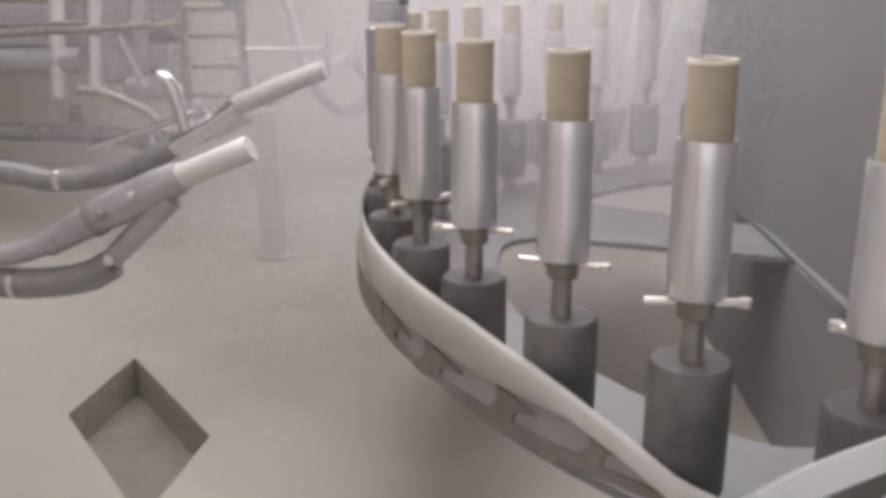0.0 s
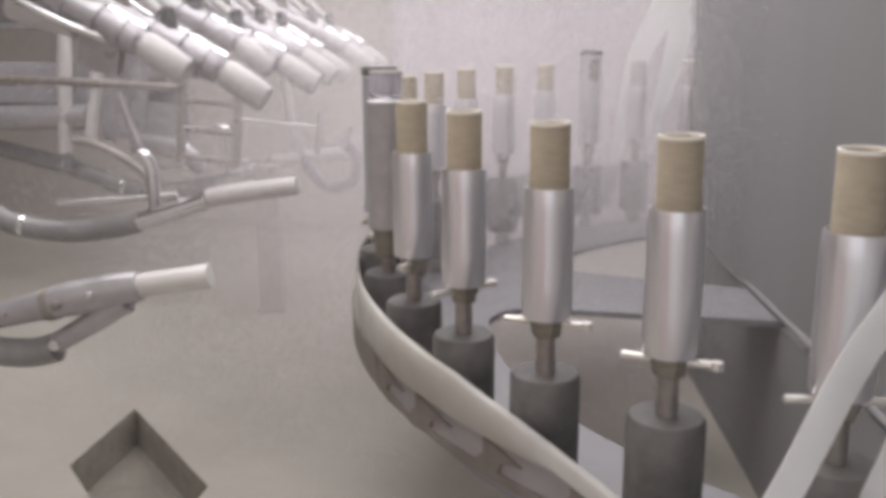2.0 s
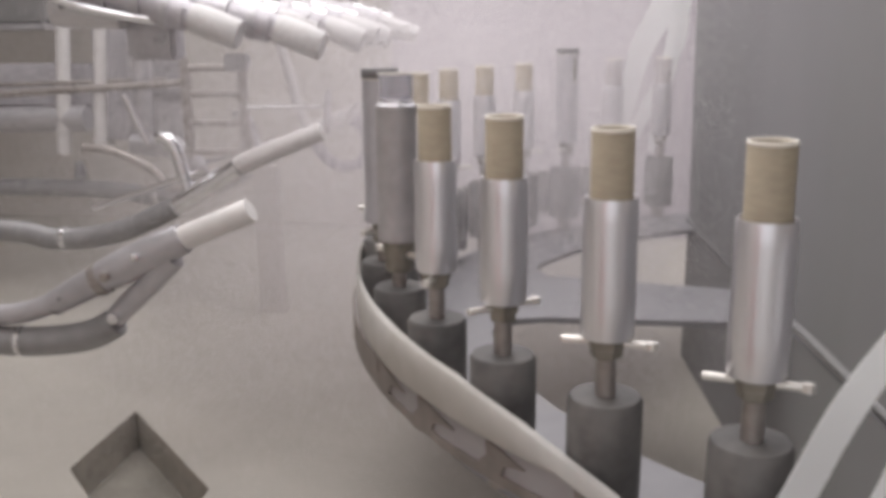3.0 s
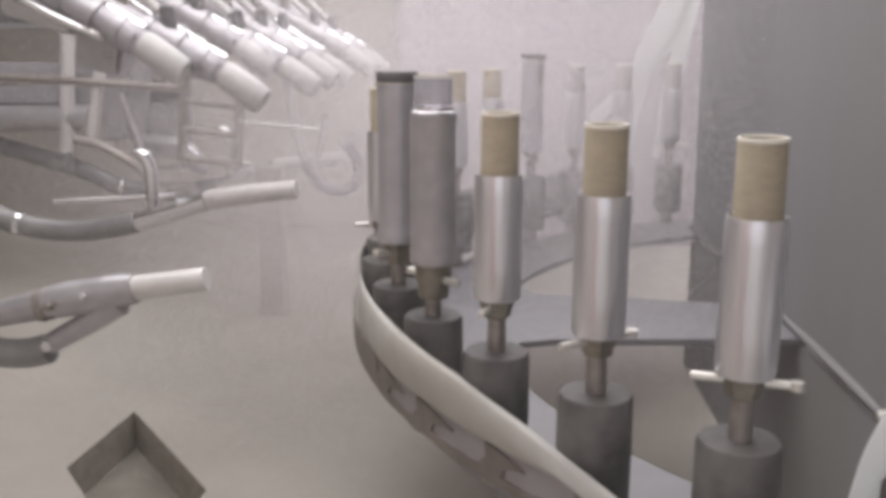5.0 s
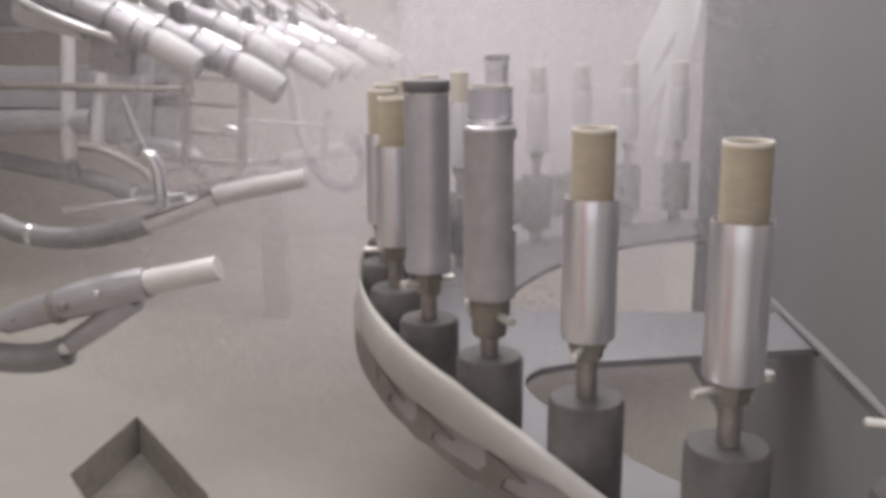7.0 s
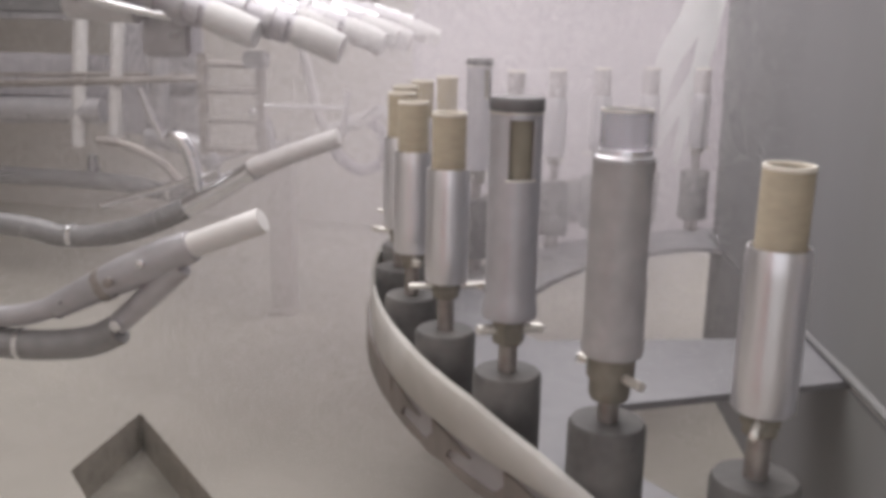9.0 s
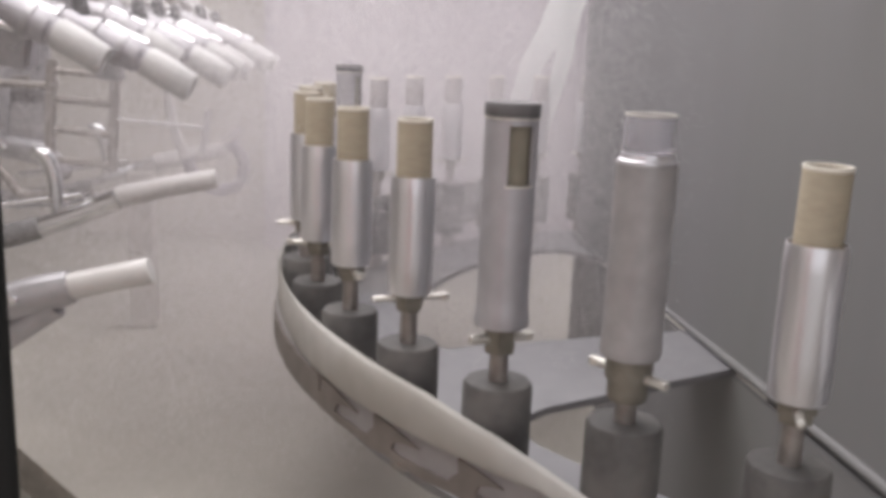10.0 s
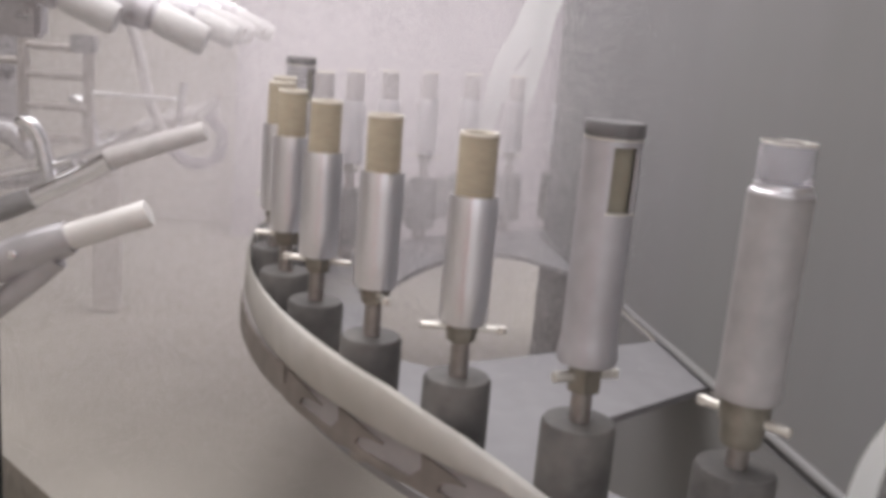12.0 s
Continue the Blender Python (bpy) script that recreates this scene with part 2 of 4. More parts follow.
def booth():
    bm = bmesh.new()
    inner = [(-0.9057, -0.2029), (-0.8464, -0.3509), (-0.6173, -0.4577), (-0.6766, -0.3097)]
    outer = [(-4.5, 3.0), (-4.5, -3.0), (3.0, -3.0), (3.0, 3.0)]
    vi = [bm.verts.new((x, y, FZ)) for x, y in inner]
    vo = [bm.verts.new((x, y, FZ)) for x, y in outer]
    for k in range(4):
        j = (k + 1) % 4
        bm.faces.new((vo[k], vo[j], vi[j], vi[k]))
    tagged(part("floor", bm, FLOOR, smooth=False), "dusty beige booth floor with a skewed sunken drain", "floor", kind="structure")
    drain = tagged(new("drain"), "sunken drain with darker sides and a stained bottom", "drain", kind="structure")
    bm = bmesh.new()
    hi = [bm.verts.new((x, y, FZ)) for x, y in inner]
    lo = [bm.verts.new((x, y, FZ - 0.05)) for x, y in inner]
    for k in range(4):
        bm.faces.new((hi[k], hi[(k + 1) % 4], lo[(k + 1) % 4], lo[k]))
    part("side", bm, DRAINSIDE, drain, "dark sides", smooth=False)
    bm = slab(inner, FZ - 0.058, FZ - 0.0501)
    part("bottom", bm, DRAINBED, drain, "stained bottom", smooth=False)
    tagged(part("wall_back", wall_between((-2.9, 0.29), (-1.13, 0.93), FZ, 1.0, 0.05), WALL), "plain beige coated booth wall", "wall", kind="structure")
    # pale film wall, softly folded
    bm = bmesh.new()
    a, d = Vector((-1.16, 0.80, 0)), Vector((0.90, 0.44, 0)).normalized()
    nrm = Vector((d.y, -d.x, 0))
    n, grid = 150, []
    for k in range(n + 1):
        s = 2.3 * k / n
        w = 0.008 * math.sin(s * 13) + 0.003 * math.sin(s * 57 + 1) + 0.0015 * math.sin(s * 131)
        p = a + d * s + nrm * w
        grid.append([bm.verts.new((p.x + q * -nrm.x * 0.02, p.y + q * -nrm.y * 0.02, z)) for q, z in ((0, FZ), (0, 1.0), (1, 1.0), (1, FZ))])
    for g, h in zip(grid, grid[1:]):
        for j in range(4):
            bm.faces.new((g[j], h[j], h[(j + 1) % 4], g[(j + 1) % 4]))
    bm.faces.new(grid[0])
    bm.faces.new(grid[-1])
    tagged(part("wall_film", bm, PINK), "pale pinkish plastic film wall with soft vertical folds", "wall", kind="structure")
    tagged(part("wall_left", wall_between((-2.6, -1.8), (-2.6, 0.4), FZ, 1.0, 0.05), WALL), "plain beige coated booth wall", "wall", kind="structure")
    tagged(part("wall_right", wall_between((1.05, 1.9), (1.05, -1.0), FZ, 1.0, 0.05), WALL), "plain beige coated booth wall", "wall", kind="structure")
    tagged(part("wall_front", wall_between((-2.65, -1.78), (-0.222, -0.952), FZ, 1.0, 0.03), WALL), "added unseen front wall beside the booth's opening", "wall", kind="structure")
    # unseen, drawn in to x 0.17 to keep front light off the lower right
    tagged(part("wall_front_blocker", wall_between((0.17, -0.87), (1.05, -0.87), FZ, 1.0, 0.03), WALL), "added unseen front wall beside the booth's opening", "wall", kind="structure")
    tagged(part("ceiling", slab([(-2.7, -1.82), (-0.22, -0.97), (1.1, -0.9), (1.1, 2.0), (-2.7, 2.0)], 1.0, 1.04), WALL), "pale booth ceiling", "ceiling", kind="structure")


def partition():
    """A hanging grey sheet across the middle of the turntable."""
    bm = bmesh.new()
    a, b = Vector((-0.36, 0.331, 0)), Vector((0.052, -0.463, 0))
    d = (b - a).normalized()
    nrm = Vector((d.y, -d.x, 0))
    n, m, front, back = 60, 10, [], []
    for k in range(n + 1):
        s = k / n * (b - a).length
        col, rear = [], []
        for j in range(m + 1):
            z = -0.078 + 1.078 * j / m
            w = 0.003 * math.sin(s * 9) + 0.0012 * math.sin(s * 31 + z * 3) + 0.003 * math.sin(z * 5 + s * 5)
            p = a + d * s + nrm * w
            q = p - nrm * 0.004
            col.append(bm.verts.new((p.x, p.y, z)))
            rear.append(bm.verts.new((q.x, q.y, z)))
        front.append(col)
        back.append(rear)
    for k in range(n):
        for j in range(m):
            bm.faces.new((front[k][j], front[k + 1][j], front[k + 1][j + 1], front[k][j + 1]))
            bm.faces.new((back[k][j], back[k][j + 1], back[k + 1][j + 1], back[k + 1][j]))
        bm.faces.new((front[k][0], back[k][0], back[k + 1][0], front[k + 1][0]))
        bm.faces.new((front[k][m], front[k + 1][m], back[k + 1][m], back[k][m]))
    for j in range(m):
        bm.faces.new((front[0][j], front[0][j + 1], back[0][j + 1], back[0][j]))
        bm.faces.new((front[n][j], back[n][j], back[n][j + 1], front[n][j + 1]))
    for v in [v for v in bm.verts if v.co.z < 0]:
        v.co.z = -0.0843
    # added sheet below the plate, stands in for the shade under there
    skirt = wall_between(a.xy, b.xy, FZ, DISC - 0.0067, 0.004)
    tagged(part("wall_under_shade", skirt, FILM, smooth=False), "grey sheet added for the shade under the turntable", "partition", kind="structure")
    ob = part("wall_partition", bm, FILM)
    part("hem", sweep([(a.x, a.y, -0.0803), (b.x, b.y, -0.0803)], 0.0042, 12), FILM, ob, "rolled hem")
    tagged(ob, "grey plastic partition hanging over the turntable", "partition", kind="structure")


def door_post():
    post = tagged(new("door_post"), "red painted metal door post with a black rubber seal", "door post")
    post.matrix_basis = pose(-0.1796, -0.8902, 0, 0, 0, 41)
    part("post", box(0.05, 0.03, 1.284, 0.002, at=(-0.0296, 0.006, 0.358)), RED, post, "red painted steel post")
    bm = sweep([(-0.0023, 0, FZ), (-0.0023, 0, 0.35), (-0.0023, 0, 0.999)], 0.0023, 16)
    part("seal", bm, SEAL, post, "black rubber seal")


booth()
partition()
door_post()

# ---- the turntable and its spindles ----
R, STEP, RATE, START = 0.5444, 8.6803, 4.137, -103.62


def bearing(t):
    """The turntable's angle: nearly steady, a little quicker at first."""
    return float(np.interp(t, [0, 1, 2, 3, 4, 5, 6, 7, 9, 10.5, 12], [-103.67, -99.26, -94.91, -90.50, -86.50, -82.60, -78.75, -74.70, -66.27, -60.16, -54.03]))


def turntable():
    t = tagged(new("turntable"), "blue-grey spoked turntable plate under the spindles", "turntable")
    # one cut plate: four windows with rounded corners between straight spokes
    w, r_in, r_out, r_max, df = 0.058, 0.12, 0.447, 0.546, radians(7)
    skew, narrow = radians(11.9), 0.012
    rear, fore = math.asin(w / r_out) + 0.004, skew + math.asin(narrow / r_out) + 0.004
    bm, cols = bmesh.new(), []
    for k in range(4):
        for d in sorted([*np.linspace(-math.pi / 4, math.pi / 4, 75)[:-1], *np.linspace(fore, fore + df, 7), *(-np.linspace(rear, rear + df, 7))]):
            e, d0, edge = (d, fore, narrow / max(1e-3, math.sin(d - skew))) if d > 0 else (-d, rear, w / max(1e-3, math.sin(-d)))
            if e < d0 - 1e-6:
                lo = hi = 0.35
            else:
                lo = max(r_in, min(edge, r_out - 0.03))
                q = min(1.0, (e - d0) / df)
                hi = r_out - 0.05 * (1 - math.sqrt(1 - (1 - q) ** 2))
                hi = max(hi, lo + 0.001)
            cols.append((radians(-78 + 90 * k) + d, lo, hi))
    ring = []
    for a, lo, hi in cols:
        c, s = math.cos(a), math.sin(a)
        ring.append([[bm.verts.new((r * c, r * s, z)) for r in (0.05, lo, hi, r_max)] for z in (DISC, DISC - 0.006)])
    for k in range(len(ring)):
        g, h = ring[k], ring[(k + 1) % len(ring)]
        for q, flip in ((0, 1), (1, -1)):
            for i in (0, 2):
                bm.faces.new((g[q][i], g[q][i + 1], h[q][i + 1], h[q][i])[::flip])
        bm.faces.new((g[0][3], g[1][3], h[1][3], h[0][3]))
        for i in (1, 2):
            if cols[k][2] - cols[k][1] > 1e-4 or cols[(k + 1) % len(ring)][2] - cols[(k + 1) % len(ring)][1] > 1e-4:
                bm.faces.new((g[0][i], h[0][i], h[1][i], g[1][i]))
    bmesh.ops.remove_doubles(bm, verts=bm.verts, dist=1e-5)
    part("plate", bm, RIMGREY, t, smooth=False)
    part("hub", lathe([(0, DISC + 0.012), (0.055, DISC + 0.012), (0.06, DISC + 0.009), (0.06, DISC + 0.0005), (0, DISC + 0.0005)], 48), STEEL, t)
    return t


def pedestal():
    p = tagged(new("pedestal"), "grey steel pedestal carrying the turntable", "pedestal")
    part("foot", lathe([(0, FZ), (0.14, FZ), (0.14, FZ + 0.018), (0.134, FZ + 0.02), (0, FZ + 0.02)], 40), RIMGREY, p)
    part("column", lathe([(0, FZ + 0.02), (0.09, FZ + 0.02), (0.075, FZ + 0.05), (0.075, DISC - 0.0065), (0, DISC - 0.0065)], 40), RIMGREY, p)


def base_parts(s):
    part("bearing", lathe([(0, DISC), (0.009, DISC), (0.009, -0.068), (0, -0.068)], 12), STEEL, s)
    part("roller", lathe([(0, -0.068), (0.0192, -0.068), (0.02, -0.066), (0.0202, -0.04), (0.02, -0.0025), (0.0185, 0), (0.007, 0.0005), (0, 0.0005)], 40), RUBBER, s, "dusty dark rubber roller")
    part("shaft", lathe([(0, 0), (0.0056, 0), (0.0054, 0.0185), (0.0052, 0.0185), (0.0052, 0.036), (0, 0.036)], 20), STEEL, s)


def pin_bar(r=0.0021, half=0.024, z=0.0295):
    bm = sweep([(-half, 0, z), (half, 0, z)], r, 10, rounded=0.0012)
    lathe([(0, -0.002), (0.0032, -0.002), (0.0032, 0.002), (0, 0.002)], 10, bm, at=(half - 0.001, 0, z))
    return bm


def short_spindle(tube_mat=TAN, label="spindle with an aluminium sleeve and a tan paper tube", tube_label="tan paper tube, open at the top"):
    s = tagged(new("spindle"), label, "spindle", "spindles on the turntable")
    base_parts(s)
    part("nut", lathe([(0, 0.0215), (0.0078, 0.0215), (0.0086, 0.0225), (0.0086, 0.0265), (0.0100, 0.0272), (0.0100, 0.0335), (0, 0.0335)], 6), BRASS, s, "stained brass hub nut", smooth=False)
    part("cross_pin", pin_bar(), PIN, s, "bright cross pin")
    z0, z1 = 0.0329, 0.1071
    bm = lathe([(0.0095, z0), (0.0128, z0), (0.0139, z0 + 0.0015), (0.0141, z0 + 0.02), (0.0138, z0 + 0.045), (0.0140, z1 - 0.012), (0.0137, z1 - 0.001), (0.0133, z1), (0.0127, z1), (0.0125, z1 - 0.003), (0.0125, z0 + 0.004), (0.0095, z0)], 40)
    part("sleeve", bm, ALU, s, "brushed aluminium sleeve")
    z0, z1 = 0.0345, 0.1416
    tube = part("core_tube", lathe([(0.0108, z0), (0.0109, z1 - 0.0006), (0.0105, z1), (0.0096, z1 - 0.0004), (0.0088, z1 - 0.001), (0.0086, z0), (0.0108, z0)], 36), tube_mat, s, tube_label)
    part("rim_edge", lathe([(0.0109, z1 - 0.0012), (0.0111, z1 - 0.0002), (0.0109, z1 + 0.0006), (0.0098, z1 + 0.0006), (0.0096, z1 - 0.0006), (0.0109, z1 - 0.0012)], 36), TAN_EDGE, tube, "pale cut edge")
    tube.matrix_basis = pose(0.0009, 0.0008, 0, 0.5, -0.4, 0)
    # black disc below the rim stands in for the shade in the tube
    part("shade_disc", lathe([(0, z1 - 0.012), (0.0085, z1 - 0.012), (0.0085, z1 - 0.0125), (0, z1 - 0.0125)], 24), BORE_SHADE, tube)
    return s


def window_shell(r0, r1, z0, z1, wz0, wz1, half, seg=48):
    """A sleeve with a real window cut through its side, facing -y."""
    bm = bmesh.new()
    zs = [z0, wz0, wz1, z1]
    ang = [2 * math.pi * k / seg - math.pi / 2 for k in range(seg)]
    go = [[bm.verts.new((r1 * math.cos(a), r1 * math.sin(a), z)) for a in ang] for z in zs]
    gi = [[bm.verts.new((r0 * math.cos(a), r0 * math.sin(a), z)) for a in ang] for z in zs]
    hole = lambda k, j: j == 1 and (k <= half - 1 or k >= seg - half)
    for j in range(3):
        for k in range(seg):
            q = (k + 1) % seg
            if not hole(k, j):
                bm.faces.new((go[j][k], go[j][q], go[j + 1][q], go[j + 1][k]))
                bm.faces.new((gi[j][k], gi[j + 1][k], gi[j + 1][q], gi[j][q]))
    for k in range(seg):
        q = (k + 1) % seg
        bm.faces.new((go[0][k], gi[0][k], gi[0][q], go[0][q]))
        bm.faces.new((go[3][k], go[3][q], gi[3][q], gi[3][k]))
        if hole(k, 1):
            bm.faces.new((go[1][k], go[1][q], gi[1][q], gi[1][k]))
            bm.faces.new((go[2][k], gi[2][k], gi[2][q], go[2][q]))
    for k in (half, seg - half):
        bm.faces.new((go[1][k], go[2][k], gi[2][k], gi[1][k]))
    return bm


def capped_spindle():
    s = tagged(new("spindle"), "tall spindle with a grey sleeve, window slot and dark cap", "spindle", "spindles on the turntable")
    base_parts(s)
    part("nut", lathe([(0, 0.0175), (0.009, 0.0175), (0.0095, 0.019), (0.0095, 0.0345), (0, 0.0345)], 6), BRASS, s, "stained brass hub nut", smooth=False)
    part("cross_pin", pin_bar(0.003, 0.0185, 0.0255), PIN, s, "bright cross pin")
    bm = window_shell(0.0128, 0.0146, 0.036, 0.151, 0.114, 0.1465, 4)
    lathe([(0.0128, 0.036), (0.0152, 0.0335), (0.0160, 0.0365), (0.0150, 0.043), (0.01462, 0.05)], 40, bm)
    part("sleeve", bm, SATIN, s, "satin grey sleeve with a window slot")
    part("core_tube", lathe([(0, 0.04), (0.0112, 0.04), (0.0112, 0.149), (0, 0.149)], 32), CORE, s, "dull tan inner tube seen in the slot")
    part("slot_lip", sweep(smooth_path([(0.0149 * math.sin(q), -0.0149 * math.cos(q), 0.1138) for q in np.linspace(-0.6, 0.6, 7)], 3), 0.0006, 8), PIN, s)
    part("cap", lathe([(0, 0.1505), (0.0146, 0.1505), (0.0152, 0.1515), (0.0152, 0.1572), (0.0147, 0.158), (0.012, 0.158), (0, 0.1575)], 40), CAPDARK, s, "dark grey cap")
    part("ring", lathe([(0.0146, 0.1492), (0.0151, 0.1496), (0.0151, 0.1503), (0.0146, 0.1506), (0.0146, 0.1492)], 40), PIN, s)
    return s


def cup_spindle():
    s = tagged(new("spindle"), "tall spindle with a frosted sleeve and a clear cup on top", "spindle", "spindles on the turntable")
    base_parts(s)
    part("nut", lathe([(0, 0.0125), (0.0095, 0.0125), (0.0105, 0.015), (0.0105, 0.024), (0.0122, 0.0245), (0.0122, 0.037), (0, 0.037)], 20), BRASS, s, "stained brass hub nut")
    part("cross_pin", pin_bar(0.0026, 0.024, 0.0265), PIN, s, "bright cross pin")
    bm = window_shell(0.0136, 0.0151, 0.039, 0.1345, 0.077, 0.129, 8)
    lathe([(0.0136, 0.039), (0.0150, 0.0365), (0.0158, 0.040), (0.01512, 0.047)], 40, bm)
    part("sleeve", bm, FROSTED, s, "frosted grey sleeve with a side window")
    part("core_tube", lathe([(0, 0.045), (0.0118, 0.045), (0.0118, 0.134), (0, 0.134)], 32), TAN, s, "tan inner tube seen in the window")
    part("band", lathe([(0.0119, 0.077), (0.0124, 0.0775), (0.0124, 0.087), (0.0119, 0.0875), (0.0119, 0.077)], 32), CAPDARK, s)
    part("collar", lathe([(0, 0.1346), (0.0146, 0.1346), (0.0149, 0.1352), (0.0146, 0.1362), (0.0131, 0.1372), (0.0129, 0.1395), (0.0118, 0.140), (0, 0.140)], 40), ALU, s, "bright metal collar")
    part("cup", lathe([(0, 0.1404), (0.0122, 0.1405), (0.0126, 0.142), (0.0124, 0.1575), (0.0121, 0.158), (0.0113, 0.1575), (0.0112, 0.1425), (0, 0.1420)], 40), CLEAR, s, "clear plastic cup")
    part("cup_rim", lathe([(0.0125, 0.1574), (0.0128, 0.1580), (0.0125, 0.1586), (0.0116, 0.1586), (0.0113, 0.1580), (0.0116, 0.1574), (0.0125, 0.1574)], 40), PIN, s, "bright cup rim")
    return s


table = turntable()
pedestal()
STOP = -119.0
short, capped, cup = short_spindle(), capped_spindle(), cup_spindle()
# far spindles: the haze before them is painted into the tube colour
hazed = short_spindle(HAZED, "spindle with an aluminium sleeve and a paper tube in a hazed mauve-grey", "paper tube with haze put into its mauve-grey colour, open at the top")
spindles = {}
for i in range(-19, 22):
    kind = cup if i == 5 else capped if i in (6, 13) else hazed if i > 13 else short
    used = kind in spindles.values()
    spindles[i] = copy_thing(kind, Matrix()) if used else kind
REST = {i: random.uniform(0, 180) for i in spindles}
REST.update({0: 25, 1: 8, 2: 12, 3: 60, 4: 95, 5: 150, 6: 42, 7: 20})


def guide_rail():
    """The cream belt strip that the rollers run along."""
    def top(a):
        return float(np.interp(a, [-215, -150, -129, -118, -112, -109, -105.5, -102.5, -92], [-0.006, -0.006, -0.009, -0.0135, -0.022, -0.029, -0.039, -0.051, -0.062]))
    rail = tagged(new("guide_rail"), "cream belt strip curving round the rollers, with dark marks", "guide rail")
    bm, n, rings = bmesh.new(), 160, []
    for k in range(n + 1):
        a = -215 + 123 * k / n
        c, s, z = math.cos(radians(a)), math.sin(radians(a)), top(a)
        wob = 0.0006 * noise.noise((k * 0.35, 1, 0))
        low = min(-0.040, z - 0.010)
        slim = float(np.interp(a, [-160, -142, -128], [0.0055, 0.0055, 0]))
        prof = [(0.5655, z - 0.001), (0.567, z + 0.0005), (0.5715 - slim * 0.8, z), (0.573 - slim, z - 0.002), (0.5738 + wob - slim, z - 0.009), (0.5738 + wob - slim, low + 0.002), (0.5725 - slim, low), (0.5655, low)]
        rings.append([bm.verts.new((r * c, r * s, min(zz, z + 0.001))) for r, zz in prof])
    for g, h in zip(rings, rings[1:]):
        m = len(g)
        for j in range(m):
            bm.faces.new((g[j], g[(j + 1) % m], h[(j + 1) % m], h[j]))
    bm.faces.new(rings[0])
    bm.faces.new(rings[-1])
    part("strip", bm, RAIL, rail)
    def band(name, r0, r1, z0, z1, mat, label, a0=-214.0, a1=-92.0, steps=150, rag=0.0):
        bm, cols = bmesh.new(), []
        for k in range(steps + 1):
            a = a0 + (a1 - a0) * k / steps
            c, s = math.cos(radians(a)), math.sin(radians(a))
            up, dn = min(z1 + rag * noise.noise((a * 0.8, 3, 0)), min(-0.0402, top(a) - 0.0102)), z0 + rag * noise.noise((a * 0.5, 7, 0))
            dn = min(dn, up - 0.001)
            cols.append([bm.verts.new((r * c, r * s, z)) for r, z in ((r0, dn), (r1, dn), (r1, up), (r0, up))])
        for g, h in zip(cols, cols[1:]):
            for j in range(4):
                bm.faces.new((g[j], g[(j + 1) % 4], h[(j + 1) % 4], h[j]))
        bm.faces.new(cols[0])
        bm.faces.new(cols[-1])
        part(name, bm, mat, rail, label)

    band("skirt", 0.5665, 0.5700, -0.064, -0.0402, SKIRT, "grey recessed skirt")
    band("dark_mark", 0.5701, 0.5717, -0.0595, -0.0425, DARKMARK, "dark ragged mark", -150.0, -130.5, 60, rag=0.004)
    band("lip", 0.5660, 0.5718, -0.0650, -0.0588, DARKMARK, "dark ragged lower lip", rag=0.0022)
    # dark flags on the skirt, each ending in a tip
    for a0, a1 in ((-130.0, -124.6), (-122.6, -117.9), (-114.6, -111.2), (-107.6, -105.6)):
        bm, r0, r1 = bmesh.new(), 0.5701, 0.5719
        out = [(a0, -0.0415), (a0 + 0.35 * (a1 - a0), -0.0428), (a0 + 0.7 * (a1 - a0), -0.0455), (a1, -0.0482), (a0 + 0.72 * (a1 - a0), -0.0496), (a0 + 0.5 * (a1 - a0), -0.0522), (a0 + 0.4 * (a1 - a0), -0.0595), (a0 - 0.8, -0.0595), (a0 - 0.5, -0.055), (a0 + 0.1, -0.050)]
        rings = [[bm.verts.new((r * math.cos(radians(a)), r * math.sin(radians(a)), z)) for a, z in out] for r in (r0, r1)]
        bm.faces.new(rings[1])
        bm.faces.new(rings[0][::-1])
        for j in range(len(out)):
            q = (j + 1) % len(out)
            bm.faces.new((rings[0][j], rings[0][q], rings[1][q], rings[1][j]))
        part("dark_mark", bm, DARKMARK, rail, "dark ragged mark", smooth=False)
    for a in (-93, -101):
        c, s = math.cos(radians(a)), math.sin(radians(a))
        part("post", sweep([(0.568 * c, 0.568 * s, FZ), (0.568 * c, 0.568 * s, -0.0665)], 0.008, 12), STEEL, rail)


guide_rail()

# ---- spray guns on two rocking bars, in a frame of n (towards the spindles), u (along the bars) and z ----
YAW = 24.25
NV, UV = Vector((math.cos(radians(YAW)), math.sin(radians(YAW)), 0)), Vector((-math.sin(radians(YAW)), math.cos(radians(YAW)), 0))
LOW, HIGH = (-1.043, 0.183), (-0.881, 0.42)


def rocked(pivot, u, deg):
    p = NV * pivot[0] + UV * u
    return pose(p.x, p.y, pivot[1], 0, -deg, YAW)


def loc(pivot, pts):
    """Points (n, z) or (n, z, u) in the rocking thing's own space."""
    return [(p[0] - pivot[0], p[2] if len(p) > 2 else 0.0, p[1] - pivot[1]) for p in pts]


def screw(pivot, n, z, u, r=0.005):
    x, y, zz = loc(pivot, [(n, z, u)])[0]
    return sweep([(x, y, zz), (x, y - 0.006, zz)], r, 12, rounded=0.002)


